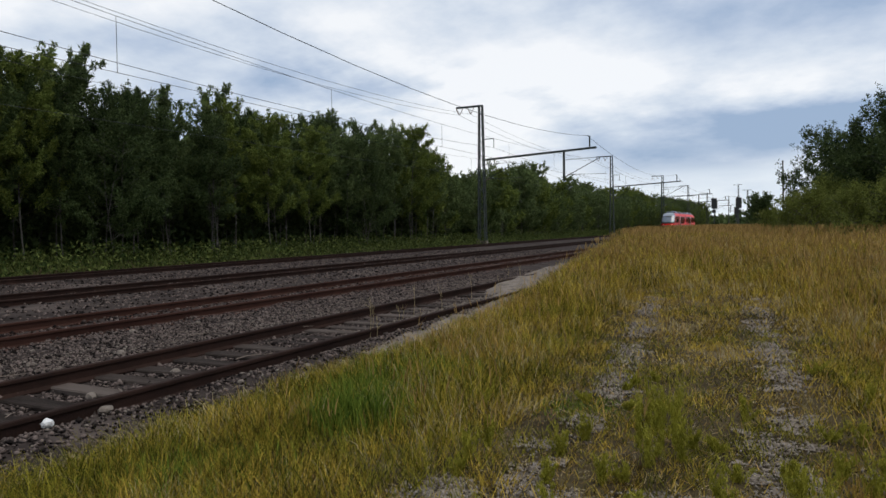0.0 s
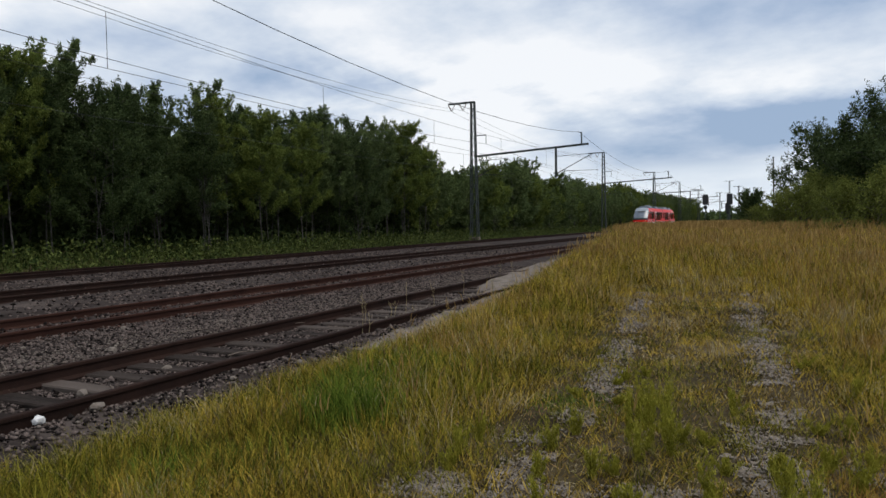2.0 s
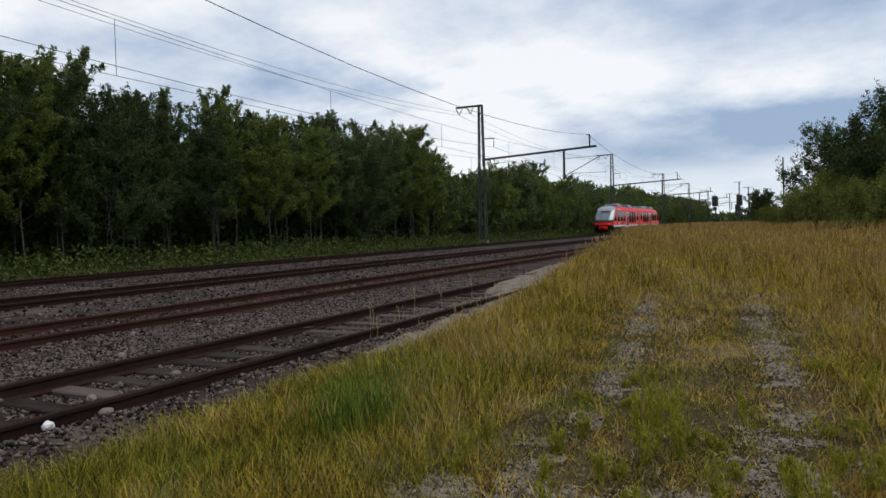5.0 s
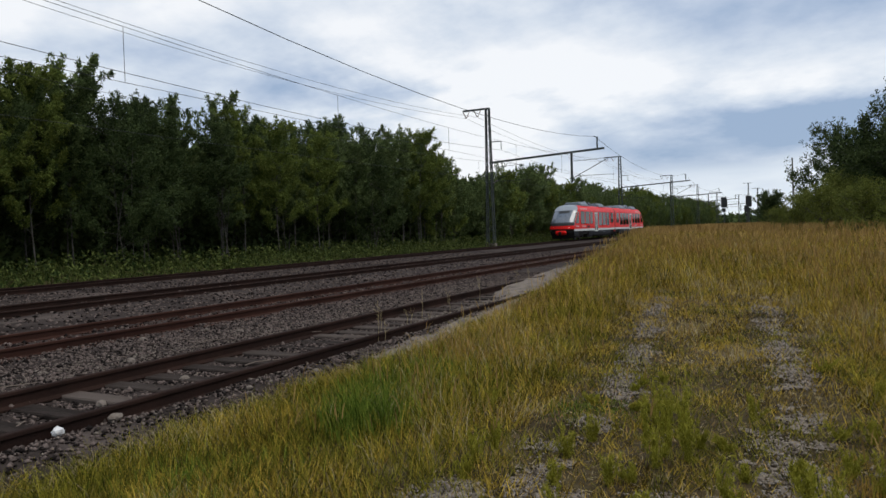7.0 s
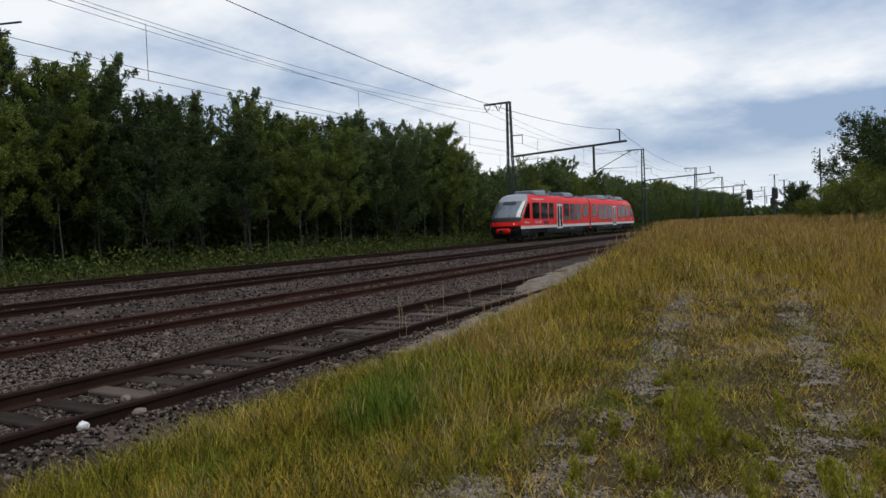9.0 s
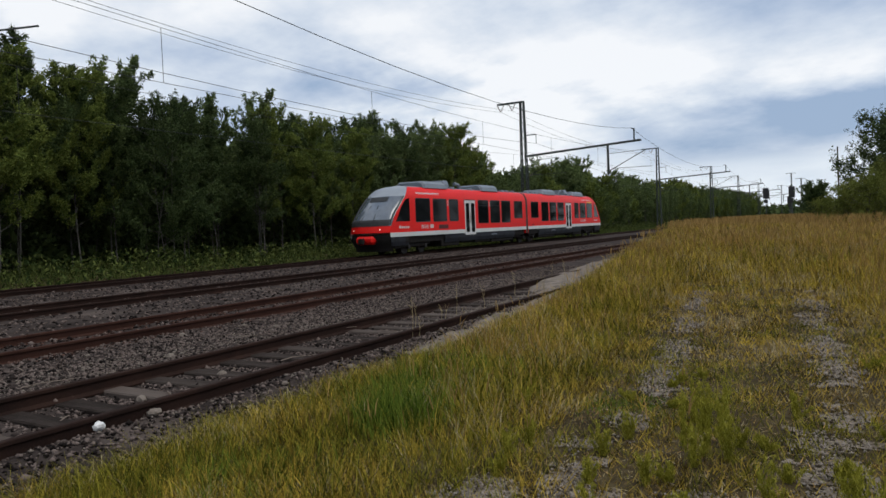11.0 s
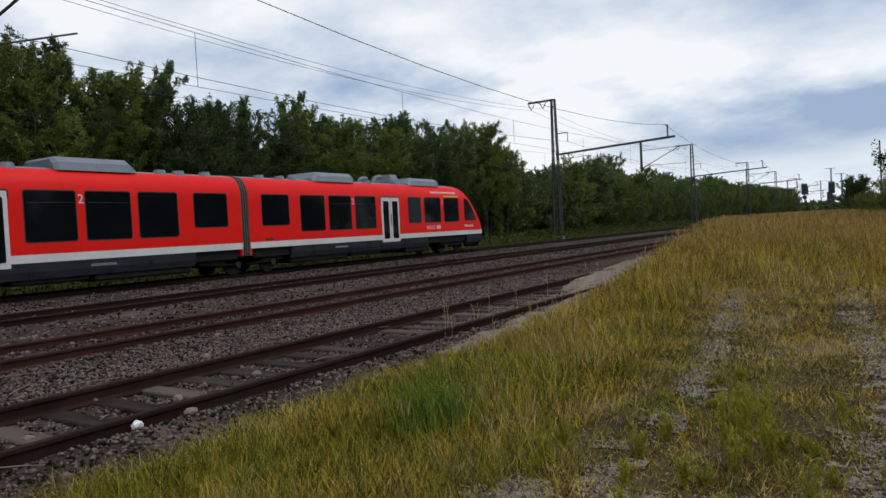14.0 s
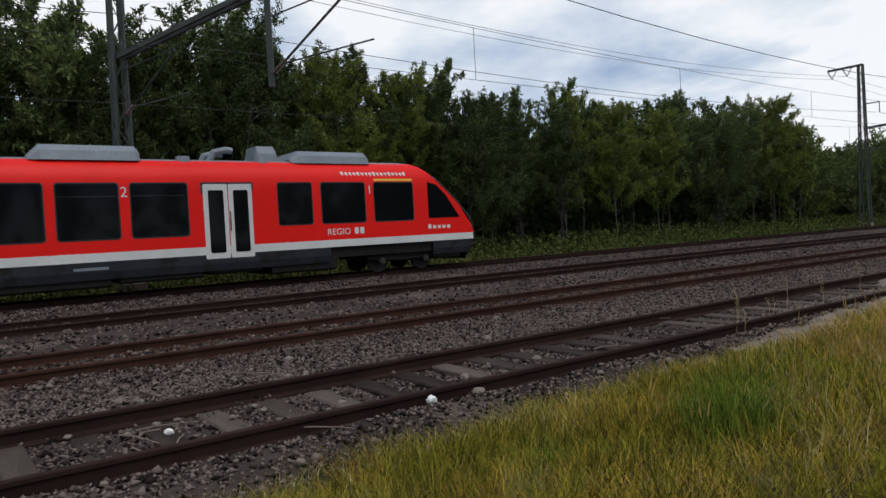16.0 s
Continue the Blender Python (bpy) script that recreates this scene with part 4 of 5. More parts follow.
FAR_TREES = [(tree_parts(21, 10.6, 3.4, 7000, 0.30, low=0.12, leaf=M_LEAF3), 10.6, "mid-green birch along the line"), (tree_parts(22, 10.0, 3.0, 7000, 0.30, leaf=M_LEAF2, low=0.12, upright=1.2), 10.0, "light green birch along the line"),
             (tree_parts(23, 11.0, 3.4, 7000, 0.30, stems=2, low=0.12, leaf=M_LEAF3), 11.0, "two-stemmed mid-green birch along the line")]


def forest():
    rnd = random.Random(5)
    for row, (x0, gap, part_height) in enumerate(((-31.6, 2.3, 0.97), (-34.2, 2.3, 1.06), (-37.5, 2.8, 1.08))):
        y = -12.0 - row * 2.0
        while y < 330:
            tops = float(np.interp(y, (-10, 12, 18, 26, 32, 38, 48, 59, 66, 74, 85, 105, 130, 150, 180, 330), (11.4, 11.3, 10.6, 9.9, 9.5, 9.2, 9.8, 10.3, 8.7, 7.9, 9.2, 9.7, 8.7, 8.5, 9.7, 9.7)))
            if y > 62:
                kinds = FAR_TREES
            elif row > 0:
                kinds = BACK_TREES
            else:
                kinds = NEAR_BRIGHT if rnd.random() < (0.7 if 30 < y < 62 else 0.14) else NEAR_DARK
            meshes, high, label = rnd.choice(kinds)
            aside, least = (2.2, 0.66) if y > 62 else (1.1, 0.88)
            plant_tree(meshes, x0 + rnd.uniform(-aside, aside), y, rnd.uniform(0, 360), tops * part_height * rnd.uniform(least, 1.07) / high, label, "forest edge birches")
            y += gap * rnd.uniform(0.7, 1.3) * (1.0 if y < 105 else 1.6)


forest()


def leaf_stuff(name, pts, size, material, label, category, seed=3):
    v, t = leaf_sprays(pts, size * 1.3, np.random.default_rng(seed), -0.5, 0.55)
    return tagged(new(name, arrays_mesh(name, v, t, material)), label, category, kind="stuff")


def deep_wood():
    """Shaded foliage further inside the forest."""
    n = 40000
    y = RNG.uniform(-80, 380, n)
    x = -43 - 7 * RNG.random(n)
    z = 8.4 * RNG.random(n) ** 1.1 * (0.9 + 0.1 * wave(x, y, 4))
    leaf_stuff("deep_forest", np.stack([x, y, z], 1), 1.9, M_LEAF, "dense dark forest behind the first trees", "forest")
    n = 16000
    y = -30 + 200 * RNG.random(n) ** 1.3
    x = RNG.uniform(-41, -33.5, n)
    z = 2.8 * RNG.random(n) ** 1.2
    leaf_stuff("forest_undergrowth", np.stack([x, y, z], 1), 0.4, M_LEAF, "dark undergrowth between the birch trunks", "undergrowth")


deep_wood()


def verge():
    """Weeds and low bushes between the far track and the trees."""
    n = 42000
    y = -24 + 260 * RNG.random(n) ** 1.9
    x = RNG.uniform(-30.8, -25.6, n)
    h = 0.25 + 0.55 * smooth(-26.0, -29.5, x) + 0.45 * np.clip(wave(x, y, 1.6), 0, 1) + 0.2 * np.clip(wave(x, y, 0.7, 4), 0, 1)
    z = ground_z(x, y) + h * RNG.random(n) ** 0.7
    leaf_stuff("track_verge_weeds", np.stack([x, y, z], 1), 0.13, M_WEED, "rough green weeds along the far track", "weeds")


verge()


def hedge_side():
    """Bushes and trees beyond the meadow on the path's other side."""
    rnd = random.Random(9)
    big = tree_parts(31, 5.8, 3.0, 34000, 0.12, leaf=M_LEAF, low=0.08, stems=3, upright=0.6, limbs=60)
    bush = tree_parts(32, 2.7, 1.7, 13000, 0.09, leaf=M_BUSH, low=0.03, stems=5, upright=0.8)
    dark = tree_parts(33, 4.6, 2.3, 9000, 0.22, leaf=M_LEAF, low=0.06, stems=3, upright=0.7)
    for x, y, turn, s in ((3.5, 33.5, 20, 0.98), (5.8, 32.5, 130, 1.12), (9.0, 31.5, 200, 1.2), (2.6, 38.0, 250, 0.85), (6.3, 39.5, 230, 0.95)):
        plant_tree(big, x, y, turn, s, "broad dark green tree beyond the dry meadow", "meadow trees", "broadleaf_tree")
    for x, y, s in ((2.2, 28.5, 0.62), (3.4, 27.5, 0.72), (4.8, 26.5, 0.85), (6.4, 25.5, 1.0), (8.4, 25, 1.1), (1.0, 30.5, 0.66), (0.1, 31.5, 0.55), (1.6, 32, 0.8), (-0.5, 33, 0.42)):
        plant_tree(bush, x, y, rnd.uniform(0, 360), s, "light green bush at the meadow's edge", "meadow bushes", "green_bush")
    for x, y, s in ((-2.2, 84, 0.75), (-3.0, 100, 0.9), (2.9, 52, 0.85), (4.6, 50, 1.1), (6.5, 48, 1.2), (10, 45, 1.4)):
        plant_tree(dark, x, y, rnd.uniform(0, 360), s, "small dark tree far along the meadow", "distant trees", "small_tree")


hedge_side()


def field_trees():
    """The tree row across the field, which the train's windows mirror."""
    rnd = random.Random(77)
    for k in range(44):
        y = -60 + k * 6.5
        x = 46 - 0.06 * max(y, 0) + rnd.uniform(-4, 4)
        plant_tree(FAR_TREES[k % 3][0], x, y, rnd.uniform(0, 360), rnd.uniform(0.8, 1.15), "dark green tree in a row across the field", "field trees")


field_trees()


def far_wood():
    n = 5000
    y = RNG.uniform(420, 520, n)
    x = RNG.uniform(-120, 60, n)
    z = 7.0 * RNG.random(n) * (0.7 + 0.3 * wave(x, y, 14))
    leaf_stuff("distant_woods", np.stack([x, y, z], 1), 2.6, M_LEAF, "distant dark treeline at the end of the line", "woods")


far_wood()

# ---- grass and weeds ----


def blades(x, y, h, w, lean, material, name, label, zfun=ground_z, seed=1, base=0.0, thin=False):
    rnd = np.random.default_rng(seed)
    n = len(x)
    a = rnd.uniform(0, 6.283, n)
    d = rnd.uniform(0, 6.283, n)
    bend = lean * h * rnd.uniform(0.3, 1.5, n)
    z = zfun(x, y) - 0.02 + base
    wx, wy = np.cos(a) * w / 2, np.sin(a) * w / 2
    bx, by = np.cos(d) * bend, np.sin(d) * bend
    if thin:
        v = np.stack([np.stack([x - wx, y - wy, z], 1), np.stack([x + wx, y + wy, z], 1), np.stack([x + bx, y + by, z + h], 1)], 1)
        return tagged(new(name, arrays_mesh(name, v.reshape(-1, 3), np.arange(3 * n).reshape(n, 3), material)), label, "grass", kind="stuff")
    v = np.empty((n, 5, 3))
    v[:, 0] = np.stack([x - wx, y - wy, z], 1)
    v[:, 1] = np.stack([x + wx, y + wy, z], 1)
    v[:, 2] = np.stack([x - wx * 0.8 + bx * 0.35, y - wy * 0.8 + by * 0.35, z + h * 0.58], 1)
    v[:, 3] = np.stack([x + wx * 0.8 + bx * 0.35, y + wy * 0.8 + by * 0.35, z + h * 0.58], 1)
    v[:, 4] = np.stack([x + bx, y + by, z + h * np.sqrt(np.clip(1 - (bend / (h + 1e-6)) ** 2 * 0.4, 0.2, 1))], 1)
    i = 5 * np.arange(n)[:, None]
    tris = np.concatenate([i + [0, 1, 3], i + [0, 3, 2], i + [2, 3, 4]])
    return tagged(new(name, arrays_mesh(name, v.reshape(-1, 3), tris, material)), label, "grass", kind="stuff")


def rut_lines(y):
    """Where the two wheel ruts run: they bend away to one side with distance."""
    return np.interp(y, (0, 6, 9, 10.5, 14, 24), (-1.4, -1.44, -1.72, -1.9, -2.12, -2.9)), np.interp(y, (0, 6, 8, 9.6, 14, 24), (0.05, -0.02, -0.1, -0.24, -0.64, -1.4))


BARE_SPOTS = ((-1.95, 3.75, 0.42, 0.3), (-1.3, 3.9, 0.4, 0.22), (-0.62, 3.95, 0.45, 0.22), (0.15, 3.9, 0.4, 0.4), (-1.42, 6.25, 0.3, 0.42), (-0.05, 5.2, 0.4, 0.6), (0.55, 4.9, 0.3, 0.3), (-1.6, 4.75, 0.25, 0.2), (-0.75, 2.9, 0.8, 0.3))


def rut(x, y):
    """1 in the bare wheel ruts and worn patches of the meadow path, 0 in full grass."""
    a, b = rut_lines(y)
    ragged = 0.5 + 0.42 * wave(x, y, 0.5) + 0.3 * wave(x, y, 0.17, 7) + 0.12 * smooth(6.5, 9, y)
    worn = np.maximum(np.exp(-((x - a) / 0.24) ** 2), np.exp(-((x - b) / 0.27) ** 2)) * smooth(15.0, 10.5, y) * ragged * 1.15
    for px, py, sx, sy in BARE_SPOTS:
        worn = np.maximum(worn, np.exp(-((x - px) / sx) ** 2 - ((y - py) / sy) ** 2) * (ragged + 0.16))
    return np.clip(worn, 0, 1)


def lane(x, y):
    """1 on the trodden strip of the path, where the grass stays short."""
    a, b = rut_lines(y)
    return smooth(-0.75, -0.3, x - a + 0.25 * wave(x, y, 0.9, 3)) * smooth(0.85, 0.35, x - b + 0.25 * wave(x, y, 0.9, 6)) * smooth(19, 12, y + 0.8 * wave(x, y, 0.7, 4))


def worn_path():
    xs, ys = np.arange(-3.2, 2.0, 0.045), np.arange(2.2, 15, 0.045)
    X, Y = np.meshgrid(xs, ys)
    X, Y = X + 0.02 * wave(X * 9, Y * 7, 1), Y + 0.02 * wave(X * 8, Y * 9, 1, 3)
    keep = rut(X, Y) > 0.52 + 0.32 * wave(X, Y, 0.11, 2)
    n = len(xs)
    i = np.arange(len(ys) * n).reshape(len(ys), n)[:-1, :-1]
    i = i[keep[:-1, :-1]].ravel()
    tris = np.concatenate([np.stack([i, i + 1, i + n + 1], 1), np.stack([i, i + n + 1, i + n], 1)])
    used, inv = np.unique(tris, return_inverse=True)
    v = np.stack([X.ravel(), Y.ravel(), ground_z(X, Y).ravel() + 0.008], 1)[used]
    tagged(new("worn_path", arrays_mesh("worn_path", v, inv.reshape(-1, 3), M_WORN)), "bare greyish gravel worn open in two wheel ruts", "path", kind="structure")
    r = np.random.default_rng(60)
    x, y = r.uniform(-3.2, 2.0, 100000), 2.2 + 11 * r.random(100000) ** 1.3
    k = rut(x, y) > 0.3 + 0.25 * r.random(len(x))
    x, y = x[k], y[k]
    n = len(x)
    s = r.uniform(0.004, 0.018, n)
    v = np.array([(1, 0, 0), (-1, 0, 0), (0, 1, 0), (0, -1, 0), (0, 0, 0.8), (0, 0, -0.8)])[None] * r.uniform(0.5, 1.2, (n, 6, 3)) * s[:, None, None] + np.stack([x, y, ground_z(x, y) + 0.008], 1)[:, None]
    f = np.array([(0, 2, 4), (2, 1, 4), (1, 3, 4), (3, 0, 4), (2, 0, 5), (1, 2, 5), (3, 1, 5), (0, 3, 5)])
    tagged(new("path_gravel", arrays_mesh("path_gravel", v.reshape(-1, 3), (f[None] + 6 * np.arange(n)[:, None, None]).reshape(-1, 3), M_PEBBLE)), "small pale pebbles on the worn path", "gravel", kind="stuff")


worn_path()


def scatter(n, y0, y1, power, x1=12.0, seed=1, tuft=8, wide=0.045):
    """Blade roots gathered in tufts, thinning with distance; also each tuft's own random number."""
    rnd = np.random.default_rng(seed)
    m = n // tuft
    y = y0 + (y1 - y0) * rnd.random(m) ** power
    half = 0.75 * np.clip(y, 2.5, 60) + 3
    e = bank_edge(y)
    left = np.maximum(e - 0.1, -half * 3)
    x = left + (np.minimum(x1, half) - left) * rnd.random(m)
    own = np.repeat(rnd.random(m), tuft)
    y2, x2 = np.repeat(y, tuft), np.repeat(x, tuft)
    sp = wide * (1 + y2 / 9)
    return x2 + rnd.normal(0, 1, len(x2)) * sp, y2 + rnd.normal(0, 1, len(x2)) * sp, rnd, own


def meadow():
    # short turf everywhere
    x, y, r, own = scatter(480000, 0.6, 26, 1.75, seed=2, tuft=9, wide=0.035)
    ln = lane(x, y)
    gap = 0.8 * smooth(0.0, 0.4, wave(x, y, 0.42, 11)) * smooth(8.5, 5.0, y) * ln
    k = own > np.maximum(rut(x, y) * 0.85, gap)
    x, y, own, ln = x[k], y[k], own[k], ln[k]
    far = 1 + y / 7
    h = (0.035 + 0.055 * np.clip(wave(x, y, 0.5) + 0.3, 0, 1) + (1 - ln) * (0.06 + 0.09 * smooth(8, 13, y)) + 0.05 * own) * r.uniform(0.4, 1.4, len(x))
    u = wave(x, y, 0.7, 2) + (own - 0.5) * 1.6 + smooth(-1.5, -3.5, x) * 0.3 - smooth(6, 12, y) * 0.5
    g, st = u > 0.25, u < -0.8
    for sel, m, nm, lb in ((g, M_GREEN, "green_grass", "short green grass of the trackside meadow"), (~(g | st), M_GRASS, "olive_grass", "olive and yellowing grass of the trackside meadow"), (st, M_STRAW, "dry_turf", "dry yellow turf on the meadow path")):
        blades(x[sel], y[sel], h[sel], 0.0052 * far[sel], 0.85, m, nm, lb, seed=4, thin=True)
    # coarser turf behind the camera and far aside
    r = np.random.default_rng(18)
    x, y = r.uniform(-4.0, 26, 36000), r.uniform(-14, 0.8, 36000)
    blades(x, y, r.uniform(0.08, 0.3, 36000), 0.02, 0.7, M_GRASS, "meadow_turf", "olive meadow turf beside the path", seed=19, thin=True)
    x, y = r.uniform(-4.2, 9, 70000), r.uniform(-9, 0.75, 70000)
    blades(x, y, r.uniform(0.05, 0.16, 70000), 0.011, 0.85, M_GRASS, "meadow_turf", "short olive turf of the meadow path", seed=24, thin=True)
    x, y = r.uniform(11, 44, 40000), r.uniform(0.6, 70, 40000)
    blades(x, y, r.uniform(0.2, 0.5, 40000), 0.05, 0.5, M_GRASS, "meadow_turf", "olive meadow turf across the field", seed=20, thin=True)
    # flat dead litter on the bare ground
    r = np.random.default_rng(21)
    n = 48000
    y, x = 1.2 + 12 * r.random(n) ** 1.5, r.uniform(-4.3, 4.5, n)
    blades(x, y, r.uniform(0.015, 0.05, n), 0.008 * (1 + y / 8), 3.2, M_STRAW, "dead_litter", "flat dead grass litter on the bare path", seed=22, thin=True)
    n = 26000
    y, x = 1.2 + 12 * r.random(n) ** 1.5, r.uniform(-3.8, 4.0, n)
    blades(x, y, r.uniform(0.02, 0.06, n), 0.016, 1.8, M_SEED, "brown_litter", "small brown dead leaves and stalks on the path", seed=23, thin=True)
    # tall grass: bank edge and the far meadow, with lower hollows between
    x, y, r, own = scatter(390000, 1.0, 62, 1.5, 16, seed=5, tuft=14, wide=0.06)
    e = bank_edge(y)
    a, b = rut_lines(y)
    hollow = 0.5 + 0.5 * np.clip(1.3 * wave(x, y, 0.75, 1) + 0.7 * wave(x, y, 0.33, 8) + 0.2, -1, 1)
    bank = smooth(a - 0.35, a - 1.15, x)
    side = smooth(b + 0.5, b + 1.2, x)
    want = np.clip((0.35 + 0.65 * hollow) * np.maximum(np.maximum(bank, side * 0.8), smooth(9, 13, y)), 0, 1) * (1 - 0.97 * rut(x, y)) * (1 - 0.9 * lane(x, y)) * (0.45 + 0.55 * smooth(3.2, 4.6, y + 0.5 * wave(x, y, 0.8, 2) - 0.4 * (x + 2)))
    k = own < want
    x, y, e, own, hollow = x[k], y[k], e[k], own[k], hollow[k]
    u = (own / np.maximum(want[k], 0.05)) % 1.0
    far = 1 + y / 11
    edge = smooth(0.0, 0.9, x - e)
    h = (0.13 + 0.14 * hollow + 0.17 * smooth(8, 14, y) + 0.13 * u) * r.uniform(0.4, 1.25, len(x)) * (0.4 + 0.6 * edge)
    u = (u * 7.3) % 1.0 + 0.4 * wave(x, y, 1.3, 7) + 0.15 * wave(x, y, 0.45, 3)
    green = 0.66 - 0.42 * smooth(5, 13, y)
    g = u < green
    s = u > 0.95
    o = ~(g | s)
    for sel, m, nm, lb in ((g, M_GREEN, "tall_green_grass", "tall fresh green grass at the bank"), (o, M_GRASS, "tall_olive_grass", "tall olive meadow grass"), (s, M_STRAW, "straw_grass", "dry straw-coloured grass stalks")):
        blades(x[sel], y[sel], h[sel], 0.0035 * far[sel], 0.72, m, nm, lb, seed=6)
    # lush green clumps
    r = np.random.default_rng(31)
    for cx, cy, n, sp, hh in ((-3.15, 4.75, 1900, 0.17, 0.31), (-3.5, 5.5, 900, 0.25, 0.26), (-3.5, 6.4, 900, 0.4, 0.24), (-1.6, 5.75, 1500, 0.22, 0.06), (-3.4, 3.3, 700, 0.3, 0.2)):
        x, y = cx + r.normal(0, sp, n), cy + r.normal(0, sp, n)
        blades(x, y, hh * r.uniform(0.4, 1.15, n), 0.0065, 0.45, M_LUSH, "lush_grass", "clump of vivid green grass at the bank", seed=32)
    # seed heads
    x, y, r, own = scatter(95000, 4.0, 62, 1.25, 16, seed=8, tuft=5, wide=0.09)
    e = bank_edge(y)
    k = own < np.clip(smooth(6, 12, y) * (0.55 + 0.6 * wave(x, y, 3.2, 9)) + 0.12, 0, 1) * smooth(0.4, 1.6, x - e) * (1 - rut(x, y)) * (1 - 0.75 * lane(x, y))
    x, y = x[k], y[k]
    far = 1 + y / 12
    hh = 0.10 + 0.05 * r.random(len(x))
    blades(x, y, hh * 1.2, 0.0055 * far, 0.4, M_SEED, "grass_seed_heads", "reddish brown seed heads above the dry meadow", seed=9, base=0.22 + 0.16 * smooth(7, 13, y) + 0.16 * r.random(len(x)))
    # dead straw on the track side of the bank
    n = 11000
    r = np.random.default_rng(12)
    y = 1 + 22 * r.random(n) ** 1.3
    x = bank_edge(y) + r.normal(-0.15, 0.35, n)
    blades(x, y, r.uniform(0.05, 0.2, n), 0.005 * (1 + y / 8), 0.9, M_STRAW, "dead_grass", "pale dead grass beside the siding", seed=13)
    # grass of the verge along the forest
    r = np.random.default_rng(14)
    n = 60000
    y = -20 + 240 * r.random(n) ** 1.8
    x = -25.5 - 5.5 * r.random(n) ** 0.8
    h = (0.16 + 0.3 * smooth(-25.6, -28.5, x) + 0.35 * np.clip(wave(x, y, 1.2, 5), 0, 1)) * r.uniform(0.4, 1.3, n)
    blades(x, y, h, 0.035 * (0.7 + y / 60), 0.6, M_WEED, "verge_grass", "rough green grass along the far track", seed=15, thin=True)


meadow()


def leafy_herb(x, y, h, seed, material=M_HERB, label="yellow-green herb on the meadow path"):
    r = np.random.default_rng(seed)
    herb = thing("meadow_herb", label, "plant", "meadow herbs", m=pose(x, y, float(ground_z(x, y)) - 0.02))
    for k in range(8):
        a, l = r.uniform(0, 6.283), r.uniform(0.4, 1.0) * h
        o = r.normal(0, 0.045, 2)
        tip = np.array([o[0] + math.cos(a) * l * 0.1, o[1] + math.sin(a) * l * 0.1, l])
        bm = bmesh.new()
        tube(bm, [(o[0], o[1], 0), tip * 0.55, tip], 0.0025, 3, 0.001)
        stem = part("stem", bm, material, herb)
        q = np.linspace(0.1, 1, 90)[:, None] * tip + r.normal(0, 0.008, (90, 3)) * np.array([1, 1, 0.6])
        v, t = leaf_sprays(q, 0.026, r, -2.4, 0.28)
        ob = new("leaves", arrays_mesh("leaves", v, t, material))
        ob["kind"] = "stuff"
        ob.parent = stem


r0 = np.random.default_rng(40)
for k in range(40):
    hy = 2.6 + 5.5 * r0.random() ** 1.1
    hx = r0.uniform(-1.7, 1.6)
    leafy_herb(hx, hy, r0.uniform(0.10, 0.26), 100 + k)
for k, (hx, hy, hh) in enumerate(((-0.92, 4.9, 0.42), (-0.78, 4.75, 0.46), (-0.7, 5.0, 0.42), (-0.85, 5.2, 0.4), (-0.62, 4.7, 0.36), (-0.95, 5.4, 0.36), (-0.8, 4.55, 0.3), (-0.75, 5.6, 0.34), (-0.3, 4.0, 0.34), (0.1, 3.8, 0.4), (0.2, 4.0, 0.36), (0.05, 4.15, 0.3),
                              (-1.95, 4.3, 0.3), (-1.92, 4.6, 0.26), (-1.9, 4.0, 0.22), (-1.15, 3.55, 0.26), (-0.6, 3.4, 0.3), (0.45, 4.6, 0.34), (-2.3, 5.4, 0.25), (0.9, 5.2, 0.3))):
    leafy_herb(hx, hy, hh, 300 + k)


def tall_stalks():
    """Thin dry stalks standing singly along the siding."""
    r = np.random.default_rng(50)
    for k in range(18):
        y = r.uniform(6, 20)
        x = float(bank_edge(y)) + r.uniform(-1.5, 0.1)
        h = r.uniform(0.25, 0.75)
        s = thing("dry_stalk", "thin dry weed stalk beside the rails", "plant", "dry stalks", m=pose(x, y, -0.2))
        bm = bmesh.new()
        tube(bm, [(0, 0, 0), (0.02, 0.01, h * 0.5), (r.uniform(-0.08, 0.08), 0.03, h)], 0.004, 4, 0.002)
        part("stem", bm, M_STRAW, s)
        for q in range(4):
            bm = bmesh.new()
            z = h * (0.55 + 0.1 * q)
            tube(bm, [(0.02, 0.01, z), (0.02 + r.uniform(-0.07, 0.07), r.uniform(-0.07, 0.07), z + 0.06)], 0.004, 3, 0.002)
            part("twig", bm, M_STRAW, s)


tall_stalks()


def rock(x, y, z, s, seed, material=M_WHITE_STONE, label="pale weathered stone lying beside the rail", group="loose stones"):
    r = random.Random(seed)
    bm = bmesh.new()
    bmesh.ops.create_icosphere(bm, subdivisions=2, radius=1)
    for v in bm.verts:
        v.co *= 1 + 0.35 * noise.noise(v.co * 1.3 + Vector((seed, 0, 0)))
        v.co.z *= 0.7
    bmesh.ops.scale(bm, vec=(s, s * r.uniform(0.7, 1.2), s), verts=bm.verts)
    ob = new("stone", finish(bm, "stone", material))
    ob.matrix_world = pose(x, y, z, 0, 0, r.uniform(0, 360))
    return tagged(ob, label, "stone", group)


rock(-5.24, 3.53, -0.065, 0.058, 1)
rock(-5.2, 4.02, -0.07, 0.055, 2, M_SAND)
r1 = random.Random(8)
for k in range(46):
    y = r1.uniform(-1.5, 9)
    x = r1.uniform(-9.4, -4.9)
    if min(abs(x + 5.35), abs(x + 6.85)) < 0.12:
        continue
    rock(x, y, float(ballast_z(x, y)) + 0.02, r1.uniform(0.025, 0.06), 20 + k, M_SAND, "small pale stone on the ballast")


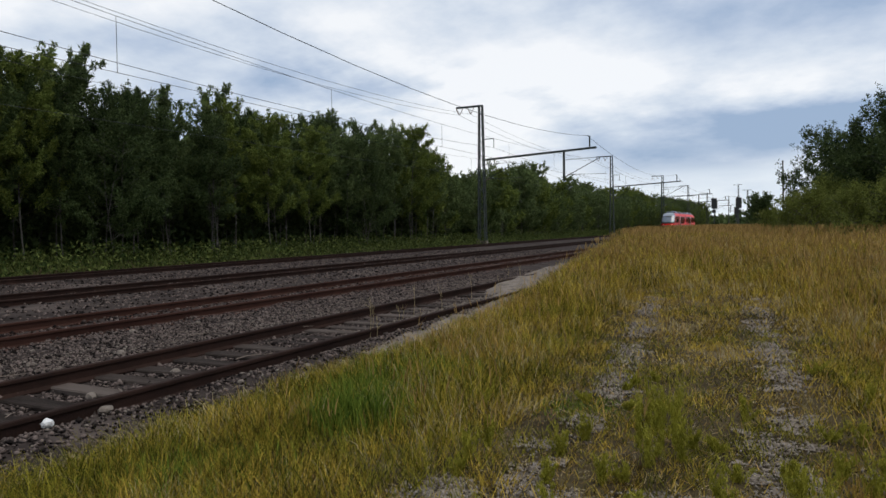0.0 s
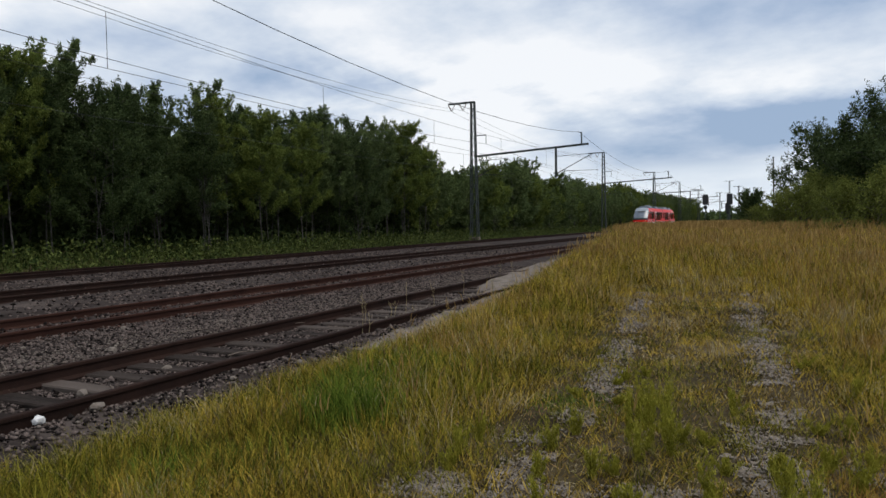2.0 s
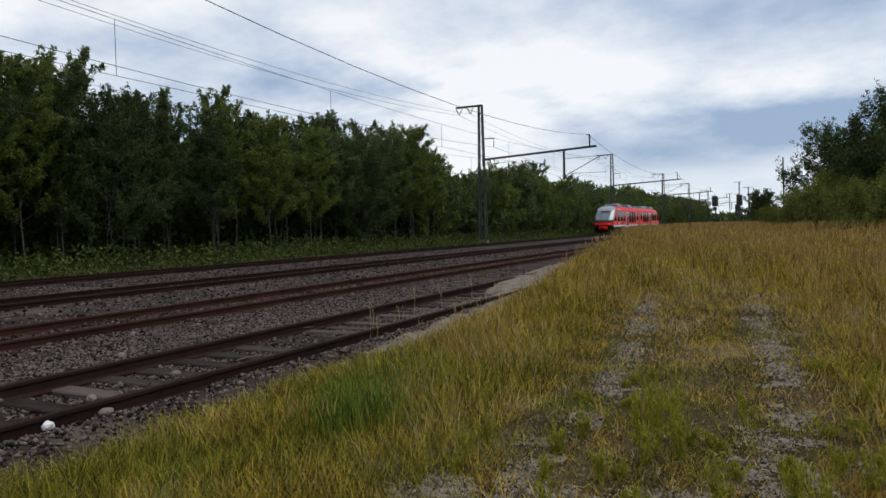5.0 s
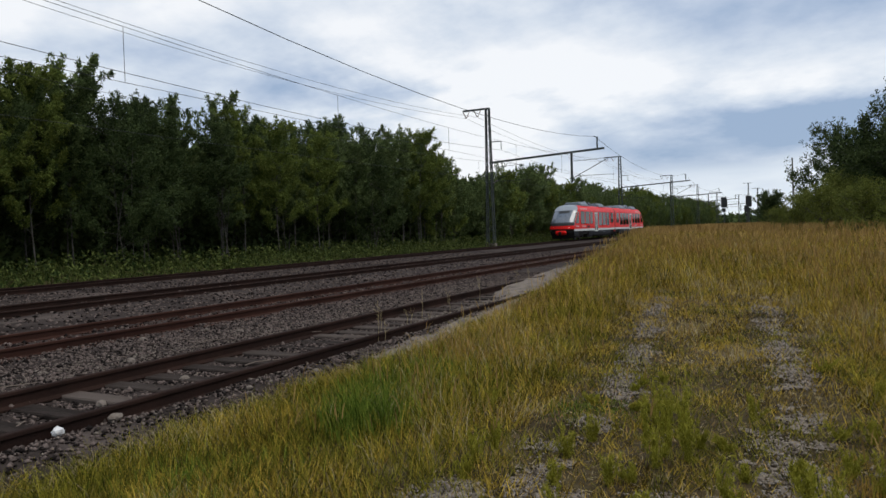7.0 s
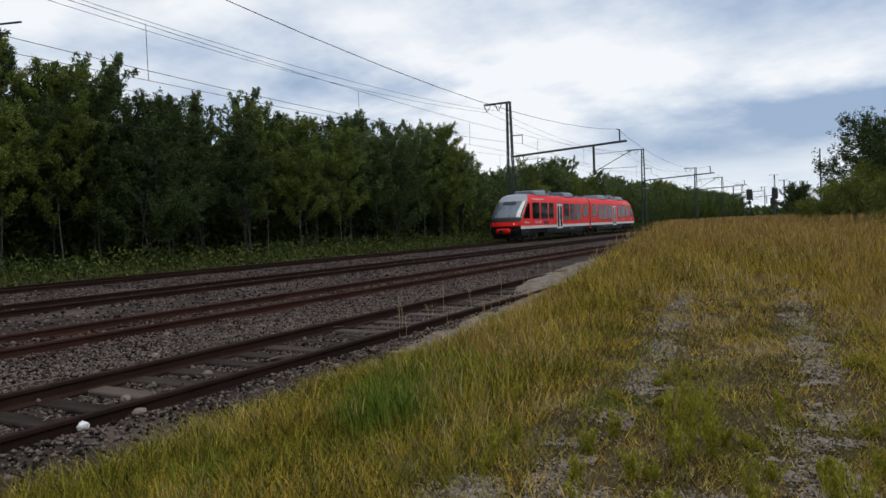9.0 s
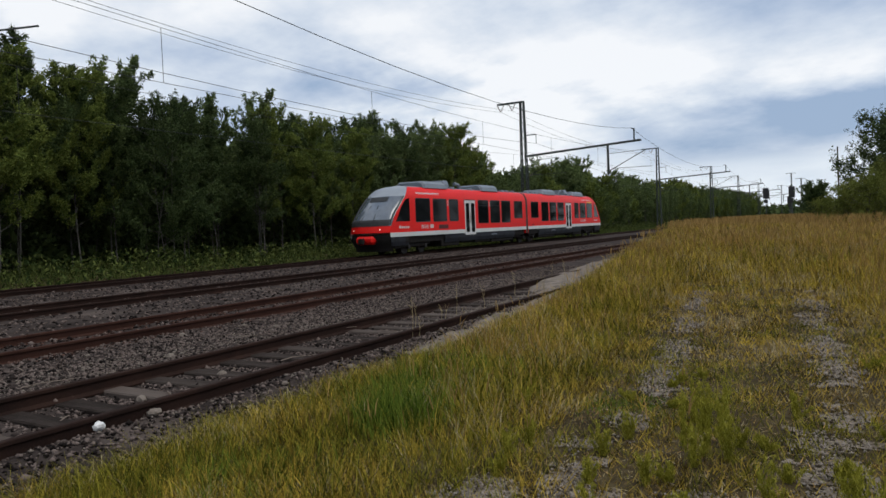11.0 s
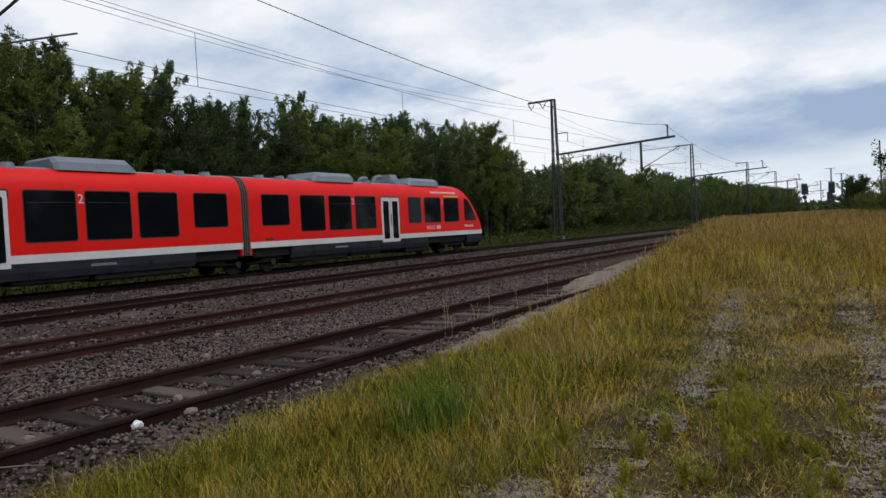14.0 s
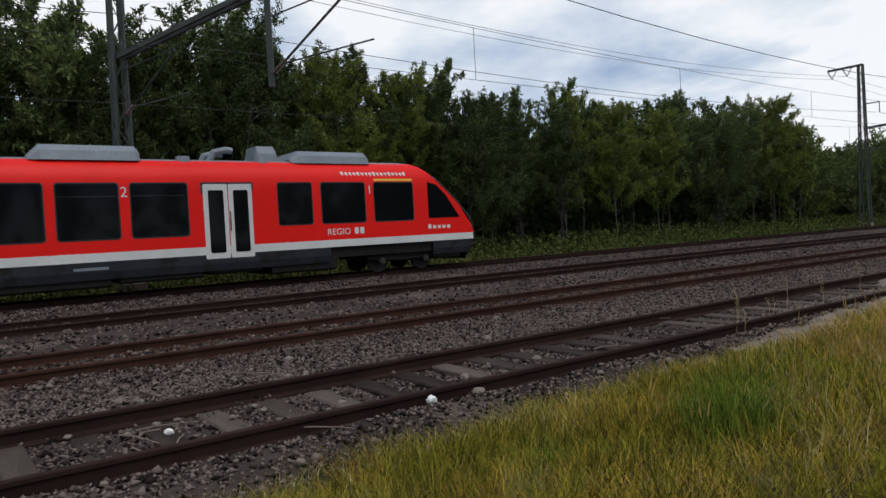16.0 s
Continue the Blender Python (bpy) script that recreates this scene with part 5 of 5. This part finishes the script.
def stick(x, y, turn, ln, seed):
    r = random.Random(seed)
    bm = bmesh.new()
    tube(bm, [(-ln / 2, 0, 0), (-ln / 6, r.uniform(-0.03, 0.03), 0.015), (ln / 5, r.uniform(-0.03, 0.03), 0.01), (ln / 2, 0, 0)], 0.008, 5, 0.004)
    ob = new("dry_stick", finish(bm, "dry_stick", M_DEBRIS))
    ob.matrix_world = pose(x, y, float(ballast_z(x, y)) + 0.04, 0, 0, turn)
    tagged(ob, "pale broken stick lying on the ballast", "stick", "dry sticks")


CHIPS = ((-6.26, 1.58, 0.07), (-6.61, 1.74, 0.05), (-6.59, 1.56, 0.06), (-6.57, 2.43, 0.05), (-6.33, 2.14, 0.05), (-7.41, 1.02, 0.06), (-9.35, 1.27, 0.06), (-8.55, 2.03, 0.06), (-7.64, 2.68, 0.05), (-5.51, 3.1, 0.04), (-5.18, 1.66, 0.07), (-5.37, 1.97, 0.06), (-4.74, 2.06, 0.06), (-6.76, 0.9, 0.05), (-6.45, 1.3, 0.05))
for k, (x, y, size) in enumerate(CHIPS):
    rock(x, y, -0.14 if x > -7 else -0.155, size * 0.62, 90 + k, M_WHITE_STONE if k in (0, 5) else M_SAND, "pale broken lump lying on the ballast")
for k, (x, y, turn, ln) in enumerate(((-6.45, 1.62, 75, 0.5), (-6.24, 1.34, 20, 0.55), (-6.35, 1.45, 130, 0.3), (-7.86, 1.51, 80, 0.35), (-9.08, 4.28, 70, 0.9), (-7.63, 4.57, 75, 0.6), (-5.2, 2.5, 40, 0.5))):
    stick(x, y, turn, ln, 60 + k)
for k in range(22):
    stick(r1.uniform(-9, -5.2), r1.uniform(-1.5, 9), r1.uniform(0, 180), r1.uniform(0.15, 0.7), k)

# ---- what moves ----


def motions():
    rows = [(0.0, 180.0), (1.0, 167.8), (2.0, 155.7), (3.0, 143.6), (4.0, 131.2), (5.0, 118.6), (6.5, 100.6), (8.0, 83.7), (9.0, 73.0), (10.0, 62.5), (11.5, 46.6), (12.5, 35.9), (13.5, 25.15), (14.5, 14.25), (16.0, -2.25)]
    walk(TRAIN, [(t, pose(-23.2, y, 0)) for t, y in rows])


motions()
